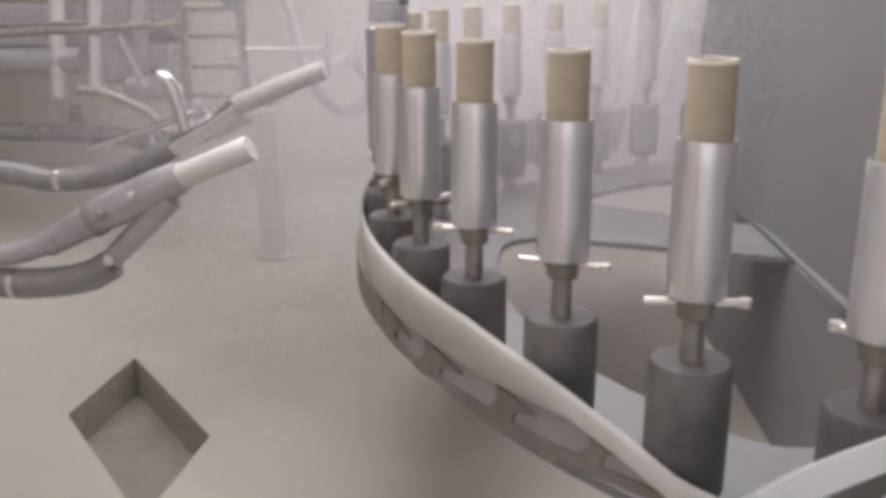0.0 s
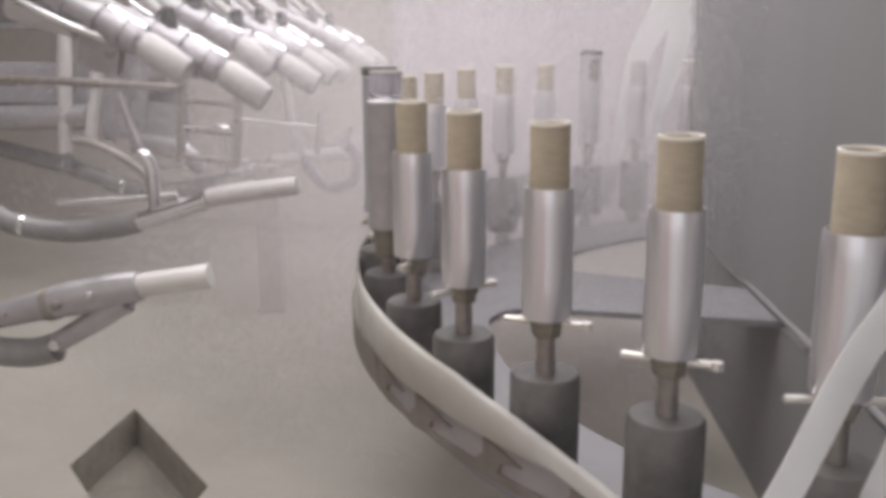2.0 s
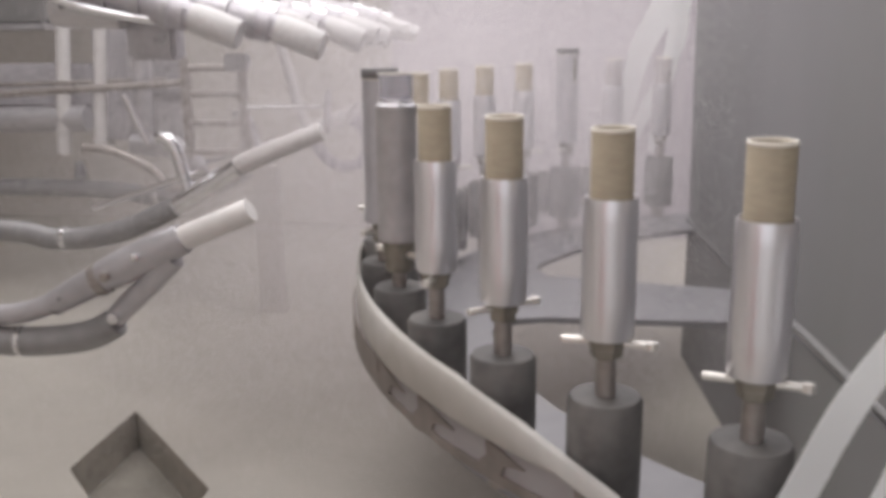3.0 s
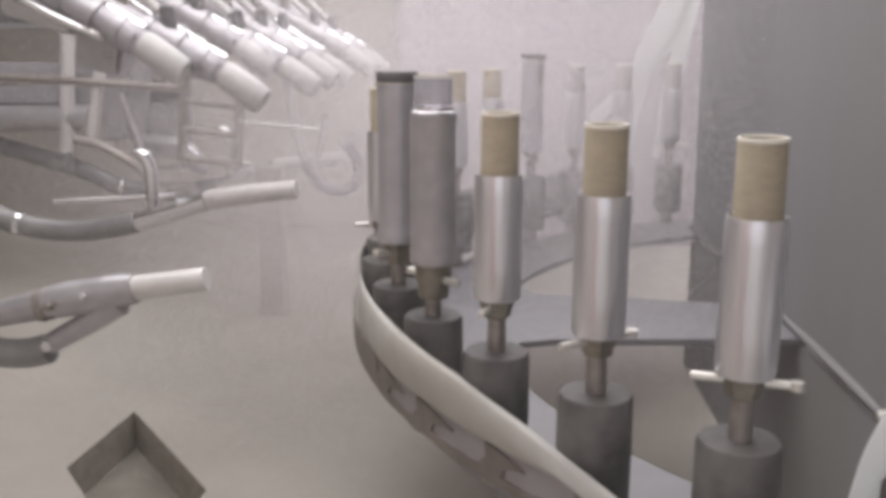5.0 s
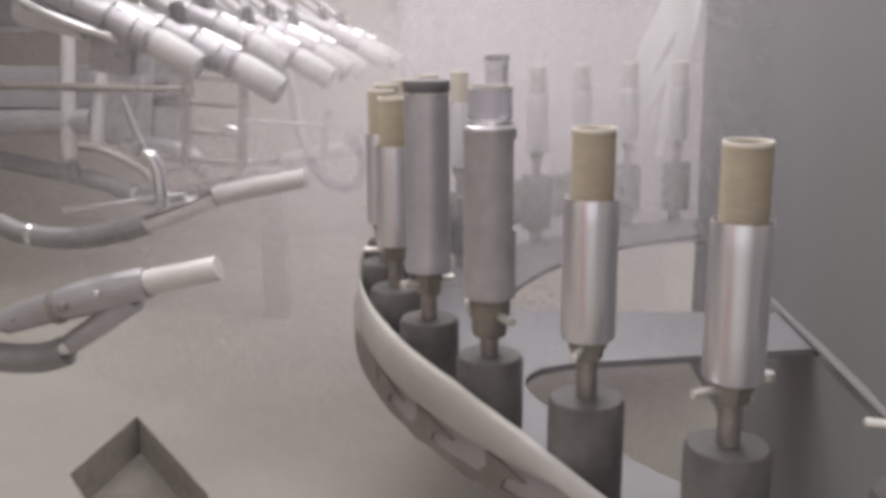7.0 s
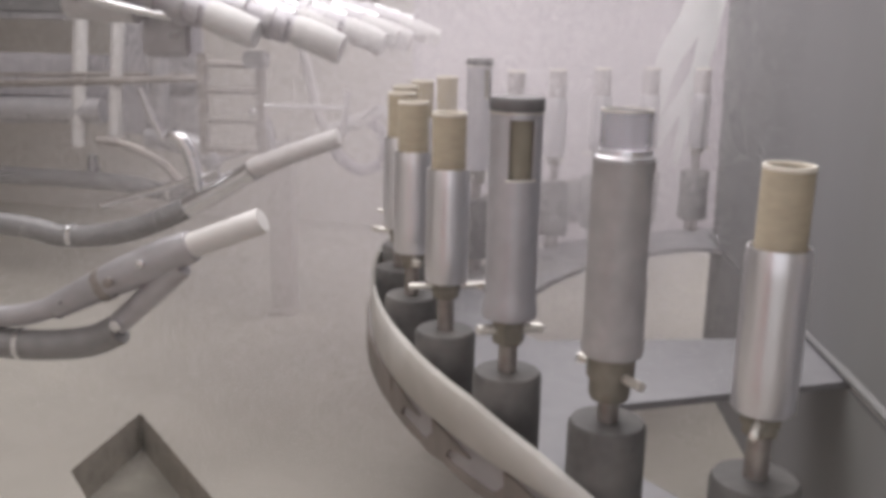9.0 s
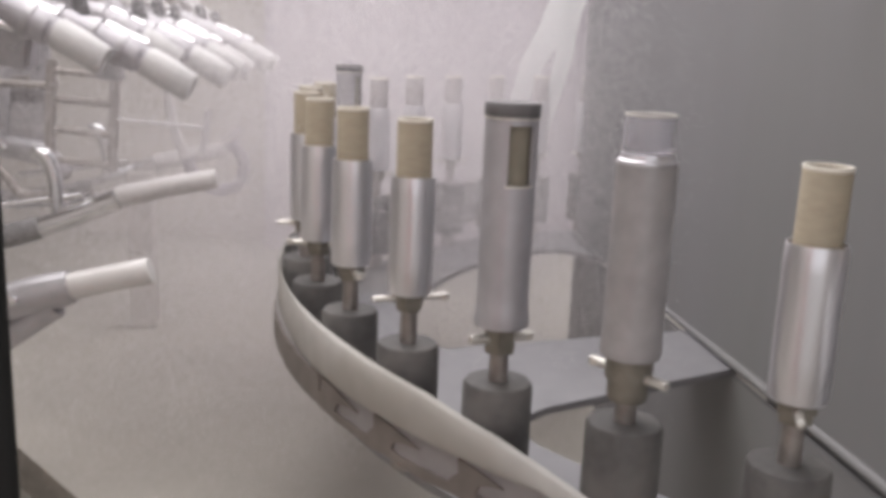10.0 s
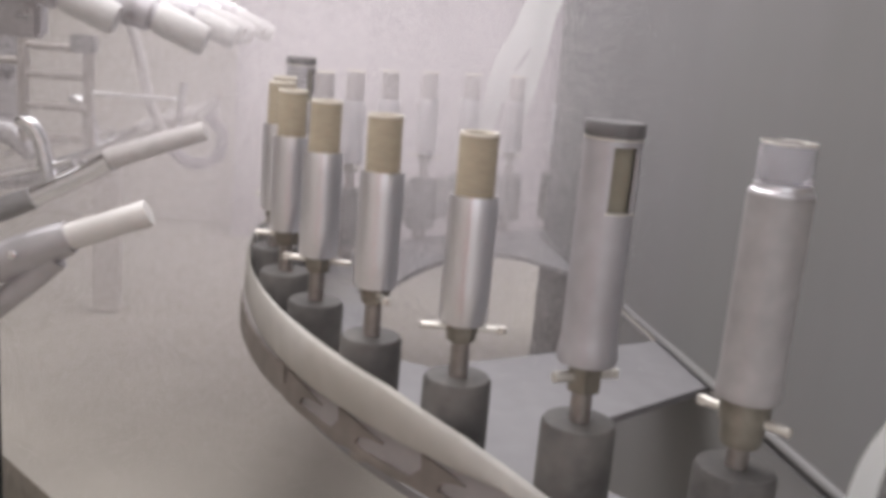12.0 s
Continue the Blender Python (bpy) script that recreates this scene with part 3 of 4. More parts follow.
def lower_gun():
    g = tagged(new("spray_gun"), "grey spray gun with a white nozzle and thick hoses", "spray gun", "lower spray guns")
    L = lambda *p: loc(LOW, p)
    part("nozzle", sweep(L((-0.776, -0.0255), (-0.772, -0.024), (-0.735, -0.009), (-0.700, 0.005), (-0.698, 0.006)), [0.0126, 0.0132, 0.0131, 0.0134, 0.0124], 24), NOZZLE, g, "white plastic nozzle")
    body = part("body", sweep(smooth_path(L((-0.772, -0.024), (-0.800, -0.037), (-0.845, -0.058), (-0.885, -0.078), (-0.925, -0.099))), [0.0165, 0.0195, 0.0190, 0.0160, 0.0135], 20), GUNGREY, g)
    x, y, z = L((-0.868, -0.070))[0]
    part("ring", sweep([(x - 0.004, 0, z - 0.002), (x + 0.004, 0, z + 0.002)], 0.0186, 20), STEEL, body)
    part("screw", screw(LOW, -0.818, -0.040, -0.0185, 0.004), CHROME, body)
    part("screw", screw(LOW, -0.853, -0.062, -0.0185), STEEL, body)
    part("feed_pipe", sweep(smooth_path(L((-0.915, -0.094), (-0.955, -0.108), (-1.00, -0.113), (-1.15, -0.118), (-1.40, -0.11))), 0.0115, 16), GUNGREY, g)
    arm = part("arm", sweep(smooth_path(L((-0.785, -0.045), (-0.815, -0.075), (-0.856, -0.113))), [0.0135, 0.0125, 0.0115], 16, rounded=0.004), GUNGREY, g)
    part("screw", screw(LOW, -0.852, -0.110, -0.011, 0.006), CHROME, arm)
    part("hose", sweep(smooth_path(L((-0.855, -0.118), (-0.885, -0.133), (-0.93, -0.141), (-0.99, -0.142), (-1.12, -0.132), (-1.40, -0.115))), 0.0165, 18), HOSE, g, "thick dark grey hose")
    x, y, z = L((-0.965, -0.142))[0]
    part("clamp", sweep([(x - 0.003, 0, z), (x + 0.003, 0, z)], 0.0172, 18), CHROME, g)
    return g


def lower_gun_long():
    g = tagged(new("spray_gun"), "long spray gun with a chrome barrel and pale nozzle", "spray gun", "lower spray guns")
    L = lambda *p: loc(LOW, p)
    part("nozzle", sweep(L((-0.815, 0.003), (-0.81, 0.006), (-0.757, 0.028), (-0.695, 0.051)), [0.0132, 0.0142, 0.0136, 0.0126], 24, rounded=0.003), PALEHOSE, g, "pale plastic nozzle")
    part("barrel", sweep(L((-0.815, 0.001), (-0.86, -0.027), (-0.912, -0.056)), 0.0135, 24), CHROME, g, "chrome barrel")
    part("grip", sweep(L((-0.908, -0.054), (-0.94, -0.069), (-0.970, -0.082)), [0.0150, 0.0160, 0.0150], 20), HOSE, g, "dark grip")
    part("hose", sweep(smooth_path(L((-0.965, -0.08), (-1.02, -0.096), (-1.09, -0.102), (-1.17, -0.09), (-1.45, -0.085))), 0.0160, 18), HOSE, g, "thick grey hose")
    x, y, z = L((-1.075, -0.101))[0]
    part("clamp", sweep([(x - 0.004, 0, z), (x + 0.004, 0, z + 0.0004)], 0.0168, 18), CHROME, g)
    part("air_pipe", sweep(L((-1.03, -0.056), (-0.915, -0.020), (-0.86, -0.002)), 0.0045, 10), CHROME, g)
    part("fitting", sweep(smooth_path(L((-0.928, 0.042), (-0.914, 0.041), (-0.900, 0.022), (-0.888, -0.030))), [0.007, 0.010, 0.0098, 0.009], 16, rounded=0.004), CHROME, g)
    part("knob", sweep(L((-0.882, -0.026), (-0.842, -0.004)), 0.006, 12, rounded=0.003), CHROME, g)
    return g


def upper_gun():
    g = tagged(new("spray_gun"), "silver spray gun with a white cap on the upper bar", "spray gun", "upper spray guns")
    L = lambda *p: loc(HIGH, p)
    part("nozzle", sweep(L((-0.665, 0.188), (-0.662, 0.187), (-0.642, 0.1795), (-0.622, 0.171), (-0.619, 0.170)), [0.0137, 0.0151, 0.0154, 0.0149, 0.0132], 24), WHITE, g, "white plastic cap")
    body = part("body", sweep(L((-0.662, 0.187), (-0.668, 0.1892), (-0.671, 0.190), (-0.700, 0.1985), (-0.703, 0.1995), (-0.735, 0.2085), (-0.762, 0.215)), [0.0132, 0.0132, 0.0161, 0.0166, 0.0144, 0.0149, 0.0137], 22), SILVER, g, "silver barrel")
    for n, z, r in ((-0.688, 0.195, 0.0180), (-0.716, 0.203, 0.0170), (-0.748, 0.2115, 0.0166)):
        x, y, w = L((n, z))[0]
        part("collar", sweep([(x - 0.0035, 0, w + 0.001), (x + 0.0035, 0, w - 0.001)], r, 20), GUNGREY, body)
    part("tail", sweep(smooth_path(L((-0.758, 0.214), (-0.80, 0.226), (-0.85, 0.25), (-0.90, 0.30), (-0.96, 0.38))), [0.0138, 0.0126, 0.0110], 16), SILVER, g)
    part("knob", sweep(L((-0.728, 0.218), (-0.735, 0.238)), [0.0085, 0.0070], 12, rounded=0.003), CAPDARK, body)
    part("coupling", sweep(L((-0.705, 0.213), (-0.665, 0.2025)), [0.0060, 0.0050], 12, rounded=0.002), CHROME, body)
    part("trigger_pipe", sweep(smooth_path(L((-0.70, 0.185, -0.004), (-0.74, 0.192, -0.012), (-0.79, 0.205, -0.016), (-0.85, 0.235, -0.016))), 0.0045, 10), CHROME, g)
    part("air_pipe", sweep(smooth_path(L((-0.742, 0.232), (-0.79, 0.262), (-0.83, 0.31), (-0.85, 0.38))), 0.0055, 10), PALEHOSE, g)
    part("hanger", sweep(L((-0.775, 0.222), (-0.83, 0.33), (-0.881, 0.42)), 0.007, 12), STEEL, g)
    return g


def hose_bracket():
    """The welded bracket, pipes and loose hose behind the lower guns, rocking less."""
    g = tagged(new("hose_bracket"), "welded pipe bracket with chrome rods and a hose loop", "bracket")
    L = lambda *p: loc(LOW, p)
    for n in (-0.953, -0.862):
        part("upright", box(0.014, 0.012, 0.155, 0.002, at=L((n, 0.066))[0]), STEEL, g)
    for z in (0.128, 0.088, 0.043, -0.002):
        part("rung", sweep(L((-0.95, z), (-0.865, z)), 0.0055, 12), STEEL, g)
    part("block", box(0.034, 0.03, 0.026, 0.003, at=L((-0.868, 0.136))[0]), HOSE, g)
    part("rod", sweep(L((-1.40, 0.080, 0.02), (-0.95, 0.105, 0.02)), 0.0060, 14), STEEL, g, "long steel rod")
    part("upright_pipe", sweep(L((-1.096, 0.215, 0.03), (-1.116, 0.0, 0.03)), 0.010, 14), PALEHOSE, g)
    part("upright_pipe", sweep(L((-1.04, 0.20, 0.05), (-1.05, 0.02, 0.05)), 0.016, 14), GUNGREY, g)
    part("cross_rod", sweep(L((-0.855, 0.068, -0.01), (-0.728, 0.069, -0.01)), 0.0035, 10), CHROME, g)
    part("stub", sweep(L((-0.725, 0.094, -0.01), (-0.731, 0.027, -0.01)), 0.0055, 12, rounded=0.002), CHROME, g)
    part("pale_hose", sweep(smooth_path(L((-0.815, 0.19, 0.02), (-0.795, 0.130, 0.02), (-0.778, 0.06, 0.02), (-0.758, 0.015, 0.02))), 0.0075, 12), PALEHOSE, g)
    part("hose_loop", sweep(smooth_path(L((-0.758, 0.015, 0.02), (-0.745, -0.012, 0.03), (-0.715, -0.030, 0.03), (-0.680, -0.018, 0.03), (-0.672, 0.020, 0.02), (-0.690, 0.05, 0.0))), 0.0095, 14), LILAC, g, "lilac grey hose loop")
    part("stub", sweep(L((-0.700, 0.048, -0.01), (-0.676, 0.072, -0.01)), 0.0065, 12, rounded=0.002), CHROME, g)
    part("hook", sweep(smooth_path(L((-1.13, 0.004, 0), (-1.08, -0.002, 0), (-1.02, -0.03, 0), (-0.99, -0.06, 0), (-0.93, -0.045, 0))), 0.007, 12), STEEL, g)
    part("knob", sweep(L((-1.139, -0.020), (-1.139, -0.045)), [0.007, 0.011], 12, rounded=0.003), CAPDARK, g)
    part("lever", sweep(L((-1.045, 0.09, -0.02), (-1.03, 0.05, -0.02), (-1.01, 0.01, -0.02)), 0.0055, 12), CHROME, g)
    part("plate", box(0.10, 0.006, 0.05, 0.002, at=L((-1.03, 0.045, 0.06))[0]), GUNGREY, g)
    return g


near_gun, long_gun, top_gun, bracket = lower_gun(), lower_gun_long(), upper_gun(), hose_bracket()
# the lower guns are of a smaller make and hang nearer the open front
FRONT = Vector((-0.012, -0.954, 0.191))
guns = [(near_gun, LOW, 0.044, 1.0, 0, 0), (long_gun, LOW, 0.362, 1.0, 0, 0), (copy_thing(long_gun, Matrix()), LOW, 0.70, 1.0, 0, 0), (bracket, LOW, 0.553, 0.45, 0, 0)]
near_gun.scale = long_gun.scale = (0.72, 0.72, 0.72)
for k, (u, n, z) in enumerate(((0.06, 0, 0), (0.03, -0.075, 0.012), (0.27, -0.055, 0.010), (0.28, 0, 0), (0.375, 0, 0.004), (0.48, 0, 0), (0.50, -0.045, 0.012), (0.66, 0, 0.006), (0.80, 0, 0))):
    guns.append((top_gun if k == 0 else copy_thing(top_gun, Matrix()), HIGH, u, 1.0, n, z))


def swing_bar(name, label, pivot):
    a, b = NV * pivot[0] - UV * 0.45, NV * pivot[0] + UV * 1.05
    ob = tagged(new(name), label, "bar")
    part("tube", sweep([(a.x, a.y, pivot[1]), (b.x, b.y, pivot[1])], 0.012, 20), CHROME, ob)
    for q in (-0.4, 0.95):
        p = NV * pivot[0] + UV * q
        part("hanger_rod", sweep([(p.x, p.y, pivot[1]), (p.x, p.y, 1.0)], 0.01, 12), STEEL, ob)


swing_bar("swing_bar", "round chrome bar carrying the upper spray guns", HIGH)


def stand_leg():
    p = NV * -0.852 + UV * 0.624
    leg = tagged(new("stand_leg"), "pale grey sheet metal stand leg on the booth floor", "stand")
    leg.matrix_basis = pose(p.x, p.y, FZ, 0, 0, YAW)
    part("leg", box(0.040, 0.03, 0.25, 0.002, at=(0, 0, 0.125)), LEG, leg)
    part("foot", box(0.05, 0.04, 0.006, 0.002, at=(0.0, 0, 0.004)), LEG, leg)


def dark_cabinet():
    p = NV * -1.52 + UV * 0.90
    c = tagged(new("control_cabinet"), "dark grey metal cabinet fixed under the ceiling", "cabinet")
    c.matrix_basis = pose(p.x, p.y, 0, 0, 0, YAW)
    part("body", box(0.38, 0.12, 0.80, 0.004, at=(0, 0, 0.598)), PANEL, c)
    part("ledge", box(0.40, 0.14, 0.012, 0.002, at=(0, -0.005, 0.192)), GUNGREY, c)


stand_leg()
dark_cabinet()


def gun_mast():
    """Grey plates and pipes of the gun machine, hung from the ceiling behind the lower guns."""
    m = tagged(new("gun_mast"), "grey machine mast of plates and pipes behind the guns", "machine")
    p = UV * 0.70
    m.matrix_basis = pose(p.x, p.y, 0, 0, 0, YAW)
    part("mast", box(0.066, 0.05, 1.0, 0.004, at=(-1.137, 0.02, 0.498)), LILACDARK, m)
    part("plate", box(0.10, 0.02, 0.10, 0.004, at=(-1.058, 0.0, 0.130)), GUNGREY, m)
    part("plate", box(0.075, 0.02, 0.12, 0.004, at=(-1.06, 0.03, 0.045)), LILACDARK, m)
    part("beam", box(0.40, 0.04, 0.075, 0.006, at=(-1.37, 0.01, 0.092)), LILACDARK, m)
    part("pipe", sweep([(-1.60, -0.04, 0.030), (-1.17, -0.04, 0.040)], 0.022, 18), GUNGREY, m)
    part("pipe", sweep([(-1.195, -0.05, 0.19), (-1.215, -0.05, -0.02)], 0.012, 14), PALEHOSE, m)
    part("rod", sweep([(-1.60, -0.06, 0.088), (-1.02, -0.06, 0.106)], 0.0036, 12), STEEL, m, "thin steel rod")
    part("fitting", sweep(smooth_path([(-1.10, -0.03, -0.005), (-1.02, -0.03, -0.015), (-0.98, -0.03, -0.05)]), [0.018, 0.02, 0.014], 14, rounded=0.006), GUNGREY, m)
    part("knob", sweep([(-1.16, -0.05, 0.0), (-1.125, -0.05, -0.002)], 0.005, 10, rounded=0.002), CHROME, m)


gun_mast()


def gun_clamp():
    g = tagged(new("gun_clamp"), "white cylindrical gun clamp with a screw hole", "clamp")
    x0, y0, z0 = loc(HIGH, [(-0.885, 0.208)])[0]
    part("barrel", sweep([(x0, 0, z0), (x0 + 0.004, 0, z0), (x0 + 0.07, 0, z0 - 0.004)], [0.0145, 0.0155, 0.0150], 24), WHITE, g)
    part("screw", sweep([(x0 + 0.016, -0.0145, z0 + 0.004), (x0 + 0.016, -0.0165, z0 + 0.0045)], 0.003, 12), CAPDARK, g)
    part("block", box(0.05, 0.03, 0.06, 0.004, at=(x0 + 0.09, 0.03, z0 - 0.02)), GUNGREY, g)
    return g


guns.append((gun_clamp(), HIGH, 0.04, 1.0, 0, 0))


# ---- film ribbons ----
def strip(pts, widths, across, thick=0.0004, bm=None):
    pts, bm = smooth_path(pts, 8), bm or bmesh.new()
    across = Vector(across).normalized()
    rings = []
    for k, p in enumerate(pts):
        w = float(np.interp(k / (len(pts) - 1), np.linspace(0, 1, len(widths)), widths)) / 2
        d = (pts[min(k + 1, len(pts) - 1)] - pts[max(k - 1, 0)]).normalized()
        a = (across - d * across.dot(d)).normalized()
        nrm = d.cross(a) * thick
        rings.append([bm.verts.new(p + q) for q in (a * w + nrm, -a * w + nrm, -a * w - nrm, a * w - nrm)])
    for g, h in zip(rings, rings[1:]):
        for j in range(4):
            bm.faces.new((g[j], g[(j + 1) % 4], h[(j + 1) % 4], h[j]))
    bm.faces.new(rings[0])
    bm.faces.new(rings[-1])
    return bm


ACROSS = (0.862, 0.507, 0)
HANG = Vector((-0.415, 0.43, 0.245))
tagged(part("film_ribbon", strip([(-0.40, 0.44, 1.0), (-0.412, 0.432, 0.35), (-0.429, 0.42, 0.23), (-0.462, 0.40, 0.149), (-0.478, 0.391, 0.066), (-0.491, 0.384, -0.019)], [0.04, 0.044, 0.042, 0.034, 0.026, 0.012], ACROSS), RIBBON), "crumpled white film ribbon hanging beside the partition", "ribbon", "hanging ribbons")
tagged(part("film_ribbon", strip([(-0.385, 0.45, 1.0), (-0.40, 0.44, 0.35), (-0.411, 0.431, 0.23), (-0.424, 0.423, 0.133), (-0.434, 0.418, 0.08), (-0.445, 0.413, 0.0)], [0.035, 0.032, 0.026, 0.02, 0.01], ACROSS), RIBBON), "crumpled white film ribbon hanging beside the partition", "ribbon", "hanging ribbons")
flutter = tagged(part("film_ribbon", strip([(0.03, 0, 0.72), (0.012, 0, 0.2), (0.0, 0, 0.0), (-0.012, 0.0, -0.07), (-0.055, 0.0, -0.13), (-0.115, 0, -0.20)], [0.012, 0.012, 0.014, 0.018, 0.022], (1, 0, 0.3)), RIBBON), "fluttering white film ribbon hanging beside the partition", "ribbon", "hanging ribbons")
front_strip = strip([(0.009, 0, 0), (0.0095, 0.012, -0.06), (0.009, 0.004, -0.13), (0.0085, 0.012, -0.22)], [0.014, 0.016, 0.016, 0.015], (1, 0.15, 0))
front_strip = strip([(0.014, 0, 0.01), (0.038, 0.006, -0.06), (0.050, 0.01, -0.13), (0.056, 0.0, -0.2)], [0.013, 0.014, 0.014, 0.014], (1, -0.2, 0), bm=front_strip)
front_ribbon = tagged(part("film_ribbon", front_strip, RIBBON), "white film ribbon whipping in front of the turntable", "ribbon", "hanging ribbons")


# ---- paint mist: a cloud of fine droplets drifting between the guns and the walls ----
MIST = material("white_paint_droplets", (0.88, 0.85, 0.87), 0.8, vary=0.02, bump=0.0)
nt = MIST.node_tree
glow_through, mixed = nt.nodes.new("ShaderNodeBsdfTranslucent"), nt.nodes.new("ShaderNodeMixShader")
glow_through.inputs["Color"].default_value = (0.88, 0.85, 0.87, 1)
nt.links.new(nt.nodes["Principled BSDF"].outputs[0], mixed.inputs[1])
nt.links.new(glow_through.outputs[0], mixed.inputs[2])
nt.links.new(mixed.outputs[0], nt.nodes["Material Output"].inputs[0])


def paint_mist(count=5600000, size=0.00046):
    rng = np.random.default_rng(11)
    puffs = 90
    mid = np.stack([rng.uniform(-0.95, -0.08, puffs), rng.uniform(-0.30, 0.45, puffs), rng.uniform(-0.16, 0.20, puffs)], 1)
    which = rng.integers(0, puffs, count)
    p = mid[which] + rng.normal(0, 1, (count, 3)) * rng.uniform(0.10, 0.17, puffs)[which][:, None]
    keep = (p[:, 2] > FZ + 0.01) & (p[:, 2] < 0.42) & (p[:, 0] > -2.0)
    # thinning out towards the open front
    x, y = p[:, 0], p[:, 1]
    inward = -0.47 * x + 0.88 * y + 0.84
    keep &= inward < 1.44
    keep &= rng.uniform(0, 1, count) < np.clip((inward - 0.70) / 0.30, 0, 1) * np.clip((x + 1.1) / 0.55, 0.2, 1)
    # inside the booth: before the back walls and on the guns' side of the partition
    keep &= y < np.where(x < -1.15, 0.27 + 0.3616 * (x + 2.9), 0.77 + 0.489 * (x + 1.16))
    keep &= (y > 0.38) | (0.412 * (y - 0.331) + 0.794 * (x + 0.36) < -0.05)
    p = p[keep]
    n = len(p)
    a, b = rng.normal(0, 1, (2, n, 3))
    a /= np.linalg.norm(a, axis=1)[:, None]
    b -= a * (a * b).sum(1)[:, None]
    b /= np.linalg.norm(b, axis=1)[:, None]
    # the coarser drops have drifted to the back
    far = np.interp(-0.47 * p[:, 0] + 0.88 * p[:, 1] + 0.84, [0.75, 1.4], [0.8, 1.25])
    r = (rng.uniform(0.7, 1.2, n) * far)[:, None] * size
    v = np.stack([p + a * r, p - a * r * 0.5 + b * r * 0.87, p - a * r * 0.5 - b * r * 0.87], 1).reshape(-1, 3)
    me = bpy.data.meshes.new("paint_mist")
    me.vertices.add(3 * n)
    me.vertices.foreach_set("co", v.astype(np.float32).ravel())
    me.loops.add(3 * n)
    me.loops.foreach_set("vertex_index", np.arange(3 * n, dtype=np.int32))
    me.polygons.add(n)
    me.polygons.foreach_set("loop_start", np.arange(0, 3 * n, 3, dtype=np.int32))
    me.update()
    me.materials.append(MIST)
    return tagged(new("paint_mist", me), "fine white paint mist hanging between the spray guns and spindles", "mist", kind="stuff")


mist = paint_mist()


# ---- what moves ----
def swing(t):
    return 8.3 * math.cos(2 * math.pi * t / 0.5975)


def drawn_in(m, size):
    return Matrix.Translation(m.translation * size) @ m.to_3x3().to_4x4()


def motions():
    walk(table, [(t, pose(0, 0, 0, 0, 0, bearing(t))) for t in np.arange(0, 12.01, 1.0)])
    for i, s in spindles.items():
        def at(t):
            a = bearing(t) - i * STEP
            stop = (STOP - START + i * STEP) / RATE + 0.02
            spin = REST[i] + (1800.0 * (t - stop) if t < stop and -205 < a else 0.0)
            return pose(R * math.cos(radians(a)), R * math.sin(radians(a)), 0, 0, 0, spin)
        ends = (bearing(0) - i * STEP, bearing(12) - i * STEP)
        spins = ends[0] < STOP and ends[1] > -205
        walk(s, [(k / 30, at(k / 30)) for k in range(361)] if spins else [(t, at(t)) for t in np.arange(0, 12.01, 0.5)])
    for g, pivot, u, share, n, z in guns:
        size = g.scale.x
        nearer = Matrix.Translation(FRONT * (1 - size))
        walk(g, [(t, nearer @ drawn_in(rocked(pivot, u, share * (swing(t) - swing(6.0))) @ pose(n, 0, z), size)) for t in np.arange(0, 12.001, 1 / 15)])
    flap = [(0, 18), (1.0, 15), (2.5, 20), (3.2, 10), (4.8, -4), (5.5, -6), (6.0, -8), (6.3, -14), (6.6, -12), (7.0, 6), (8.8, 12), (9.5, 12), (10.5, 14), (11.2, 10), (12, 2)]
    walk(flutter, [(t, pose(HANG.x, HANG.y, HANG.z, 0, 0, 30.5) @ pose(0, 0, 0, 0, -d, 0)) for t, d in flap])
    walk(mist, [(t, pose(0.012 * math.sin(1.3 * t), 0.008 * math.sin(0.9 * t + 1), 0.006 * math.sin(1.7 * t))) for t in np.arange(0, 12.01, 0.5)])
    rows = []
    for t, ax, ay, az, bx, by, bz in RIBBON_ROWS:
        a, b = Vector((ax, ay, az)), Vector((bx, by, bz))
        z = (a - b).normalized()
        y = Vector((-0.45, 0.88, -0.1))
        y = (y - z * y.dot(z)).normalized()
        x = y.cross(z)
        rows.append((t, Matrix.Translation(a) @ Matrix((x, y, z)).transposed().to_4x4()))
    walk(front_ribbon, rows)


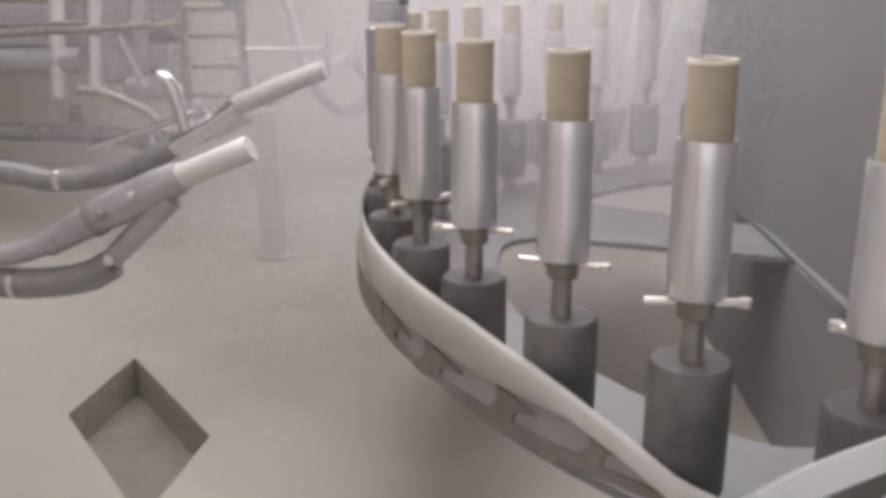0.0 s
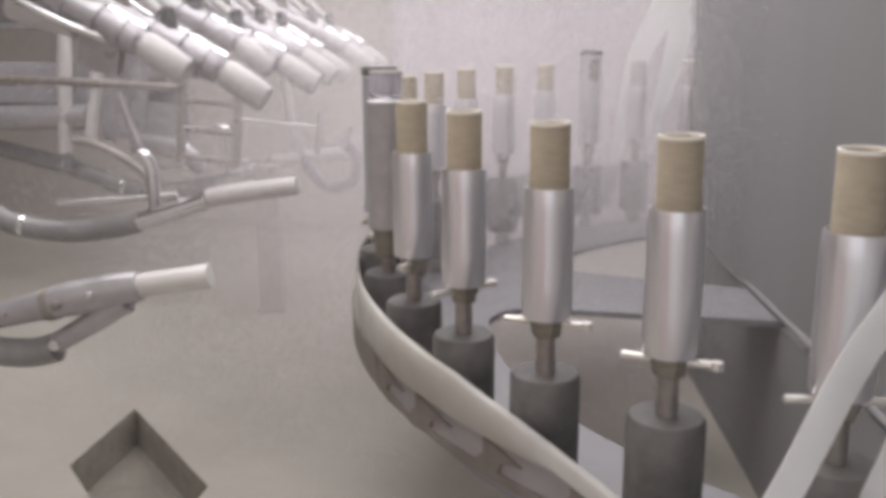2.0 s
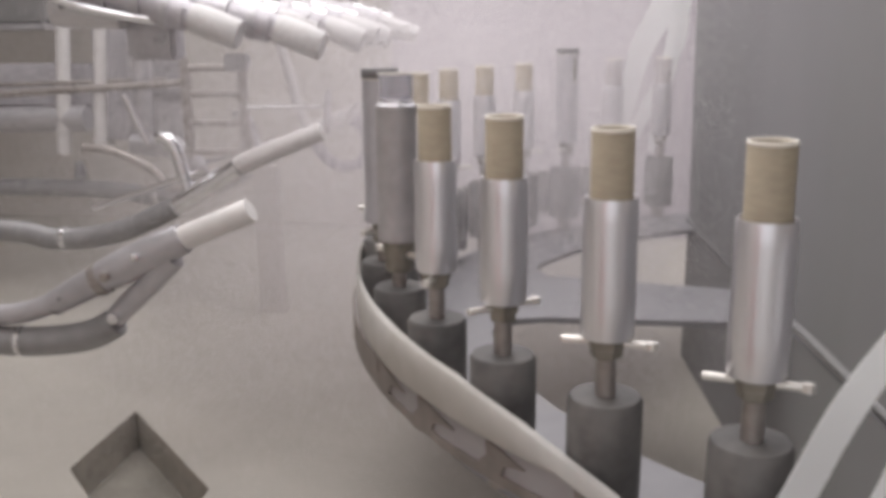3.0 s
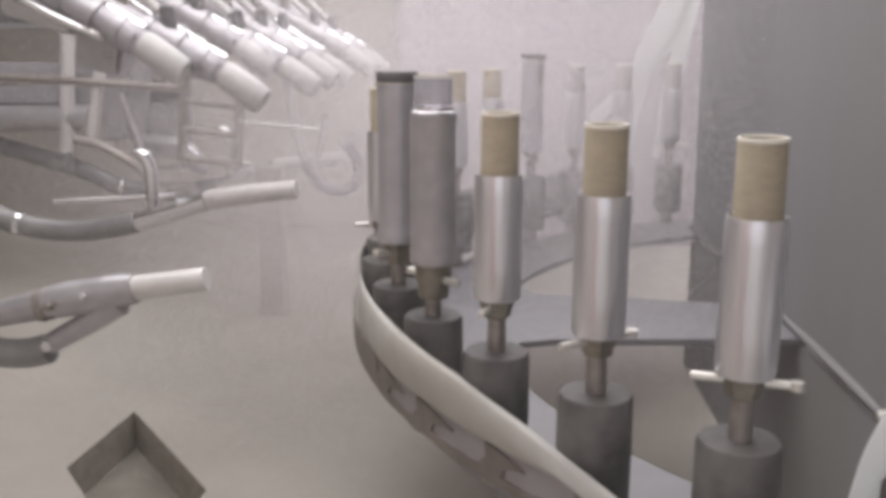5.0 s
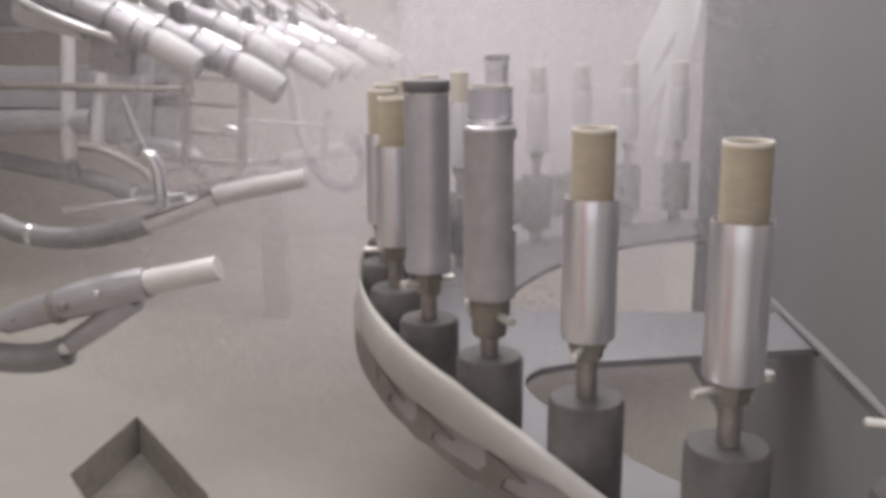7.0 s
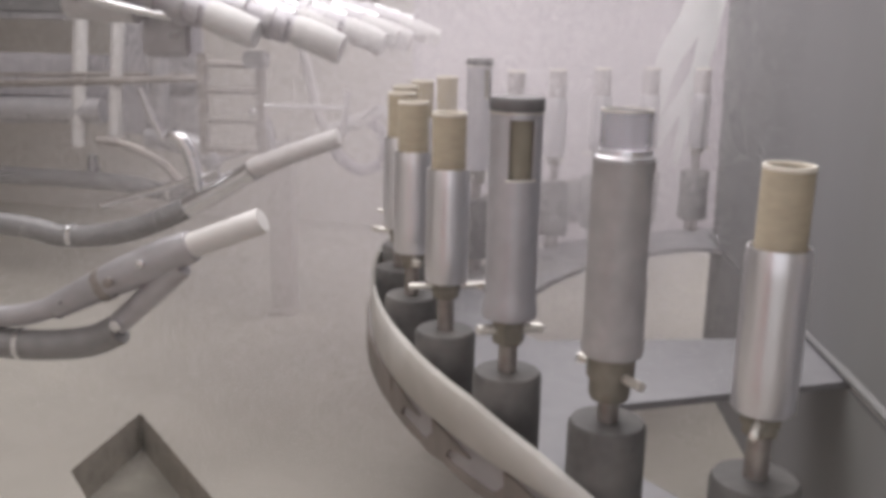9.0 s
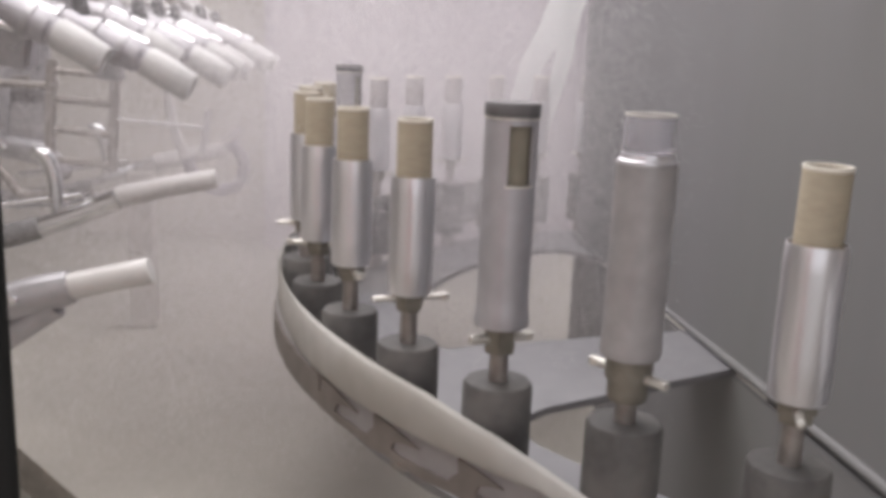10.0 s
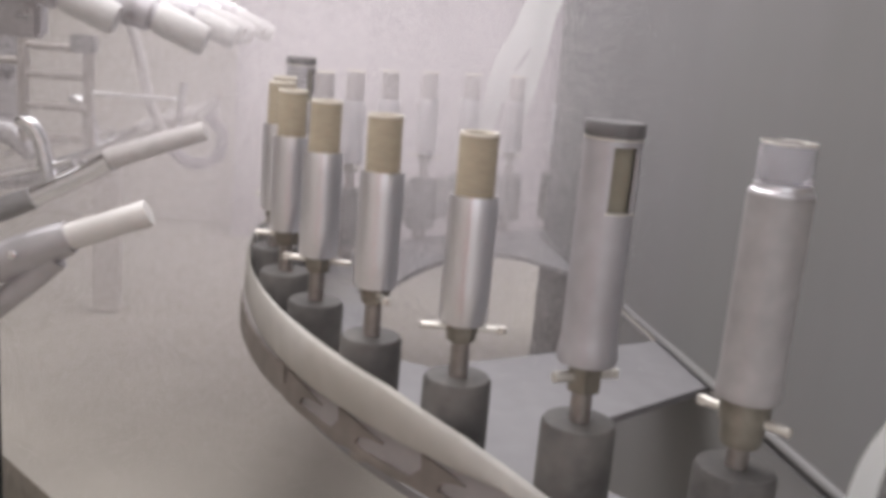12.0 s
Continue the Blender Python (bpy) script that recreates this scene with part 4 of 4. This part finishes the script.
RIBBON_ROWS = (
    (0.0, -0.016, -0.574, 0.022, -0.075, -0.619, -0.012),
    (0.1, -0.021, -0.565, 0.031, -0.038, -0.550, -0.036),
    (0.3, -0.003, -0.557, 0.039, -0.015, -0.544, -0.044),
    (0.6, -0.028, -0.578, 0.042, -0.039, -0.559, -0.026),
    (0.7, -0.030, -0.574, 0.065, -0.049, -0.566, -0.024),
    (0.8, -0.031, -0.572, 0.081, -0.054, -0.569, -0.021),
    (0.9, -0.031, -0.567, 0.107, -0.079, -0.585, -0.018),
    (1.0, -0.031, -0.565, 0.119, -0.096, -0.596, -0.015),
    (1.1, -0.024, -0.573, 0.085, -0.074, -0.584, -0.013),
    (1.2, -0.021, -0.578, 0.070, -0.061, -0.577, -0.011),
    (1.3, -0.030, -0.578, 0.093, -0.048, -0.569, -0.009),
    (1.4, -0.022, -0.584, 0.060, -0.039, -0.565, -0.007),
    (1.5, -0.023, -0.583, 0.070, -0.042, -0.567, -0.005),
    (1.6, -0.028, -0.578, 0.101, -0.046, -0.570, -0.005),
    (1.7, -0.026, -0.572, 0.121, -0.067, -0.583, -0.005),
    (1.8, -0.025, -0.569, 0.129, -0.077, -0.590, -0.004),
    (1.9, -0.022, -0.573, 0.113, -0.064, -0.583, -0.004),
    (2.0, -0.021, -0.573, 0.113, -0.068, -0.585, -0.004),
    (2.1, -0.019, -0.580, 0.084, -0.043, -0.571, -0.004),
    (2.2, 0.010, -0.568, 0.066, -0.004, -0.551, -0.016),
    (2.9, 0.006, -0.565, 0.065, -0.008, -0.549, -0.017),
    (3.0, -0.022, -0.572, 0.094, -0.065, -0.578, -0.004),
    (3.2, -0.032, -0.560, 0.152, -0.076, -0.583, -0.004),
    (3.6, 0.004, -0.562, 0.065, -0.010, -0.546, -0.017),
    (4.4, 0.003, -0.560, 0.064, -0.010, -0.543, -0.018),
    (4.8, -0.028, -0.571, 0.082, -0.044, -0.558, -0.007),
    (4.9, -0.028, -0.570, 0.086, -0.047, -0.559, -0.007),
    (5.0, -0.025, -0.574, 0.064, -0.040, -0.554, -0.007),
    (5.1, -0.032, -0.566, 0.103, -0.053, -0.561, -0.007),
    (5.2, -0.029, -0.566, 0.094, -0.059, -0.564, -0.007),
    (5.3, -0.031, -0.568, 0.086, -0.049, -0.557, -0.007),
    (5.4, -0.030, -0.565, 0.093, -0.061, -0.563, -0.007),
    (5.5, -0.031, -0.574, 0.061, -0.039, -0.550, -0.007),
    (5.6, -0.034, -0.565, 0.095, -0.053, -0.557, -0.007),
    (5.7, -0.040, -0.555, 0.137, -0.069, -0.565, -0.007),
    (5.8, -0.039, -0.547, 0.161, -0.109, -0.588, -0.007),
    (5.9, -0.038, -0.548, 0.152, -0.110, -0.587, -0.007),
    (6.0, -0.035, -0.554, 0.122, -0.089, -0.574, -0.007),
    (6.1, -0.033, -0.557, 0.109, -0.083, -0.571, -0.007),
    (6.2, -0.003, -0.554, 0.063, -0.016, -0.537, -0.019),
    (9.2, -0.011, -0.550, 0.073, -0.023, -0.532, -0.009),
    (9.3, -0.030, -0.570, 0.066, -0.054, -0.553, 0.001),
    (9.4, -0.033, -0.563, 0.129, -0.096, -0.581, 0.000),
    (9.5, -0.029, -0.569, 0.132, -0.089, -0.584, -0.000),
    (9.6, -0.023, -0.580, 0.090, -0.072, -0.579, 0.001),
    (9.7, 0.002, -0.578, 0.074, -0.008, -0.558, -0.008),
    (10.3, -0.023, -0.602, 0.075, -0.033, -0.578, 0.009),
    (10.4, -0.030, -0.601, 0.093, -0.041, -0.581, 0.009),
    (10.5, -0.033, -0.596, 0.124, -0.056, -0.587, 0.009),
    (10.6, -0.028, -0.596, 0.118, -0.070, -0.592, 0.008),
    (10.7, -0.025, -0.596, 0.109, -0.071, -0.592, 0.008),
    (10.8, -0.017, -0.601, 0.081, -0.062, -0.589, 0.009),
    (10.9, 0.004, -0.593, 0.085, -0.001, -0.571, 0.003),
    (11.9, 0.013, -0.594, 0.088, 0.009, -0.572, 0.006),
    (12.0, -0.011, -0.604, 0.080, -0.019, -0.579, 0.015),
)
motions()
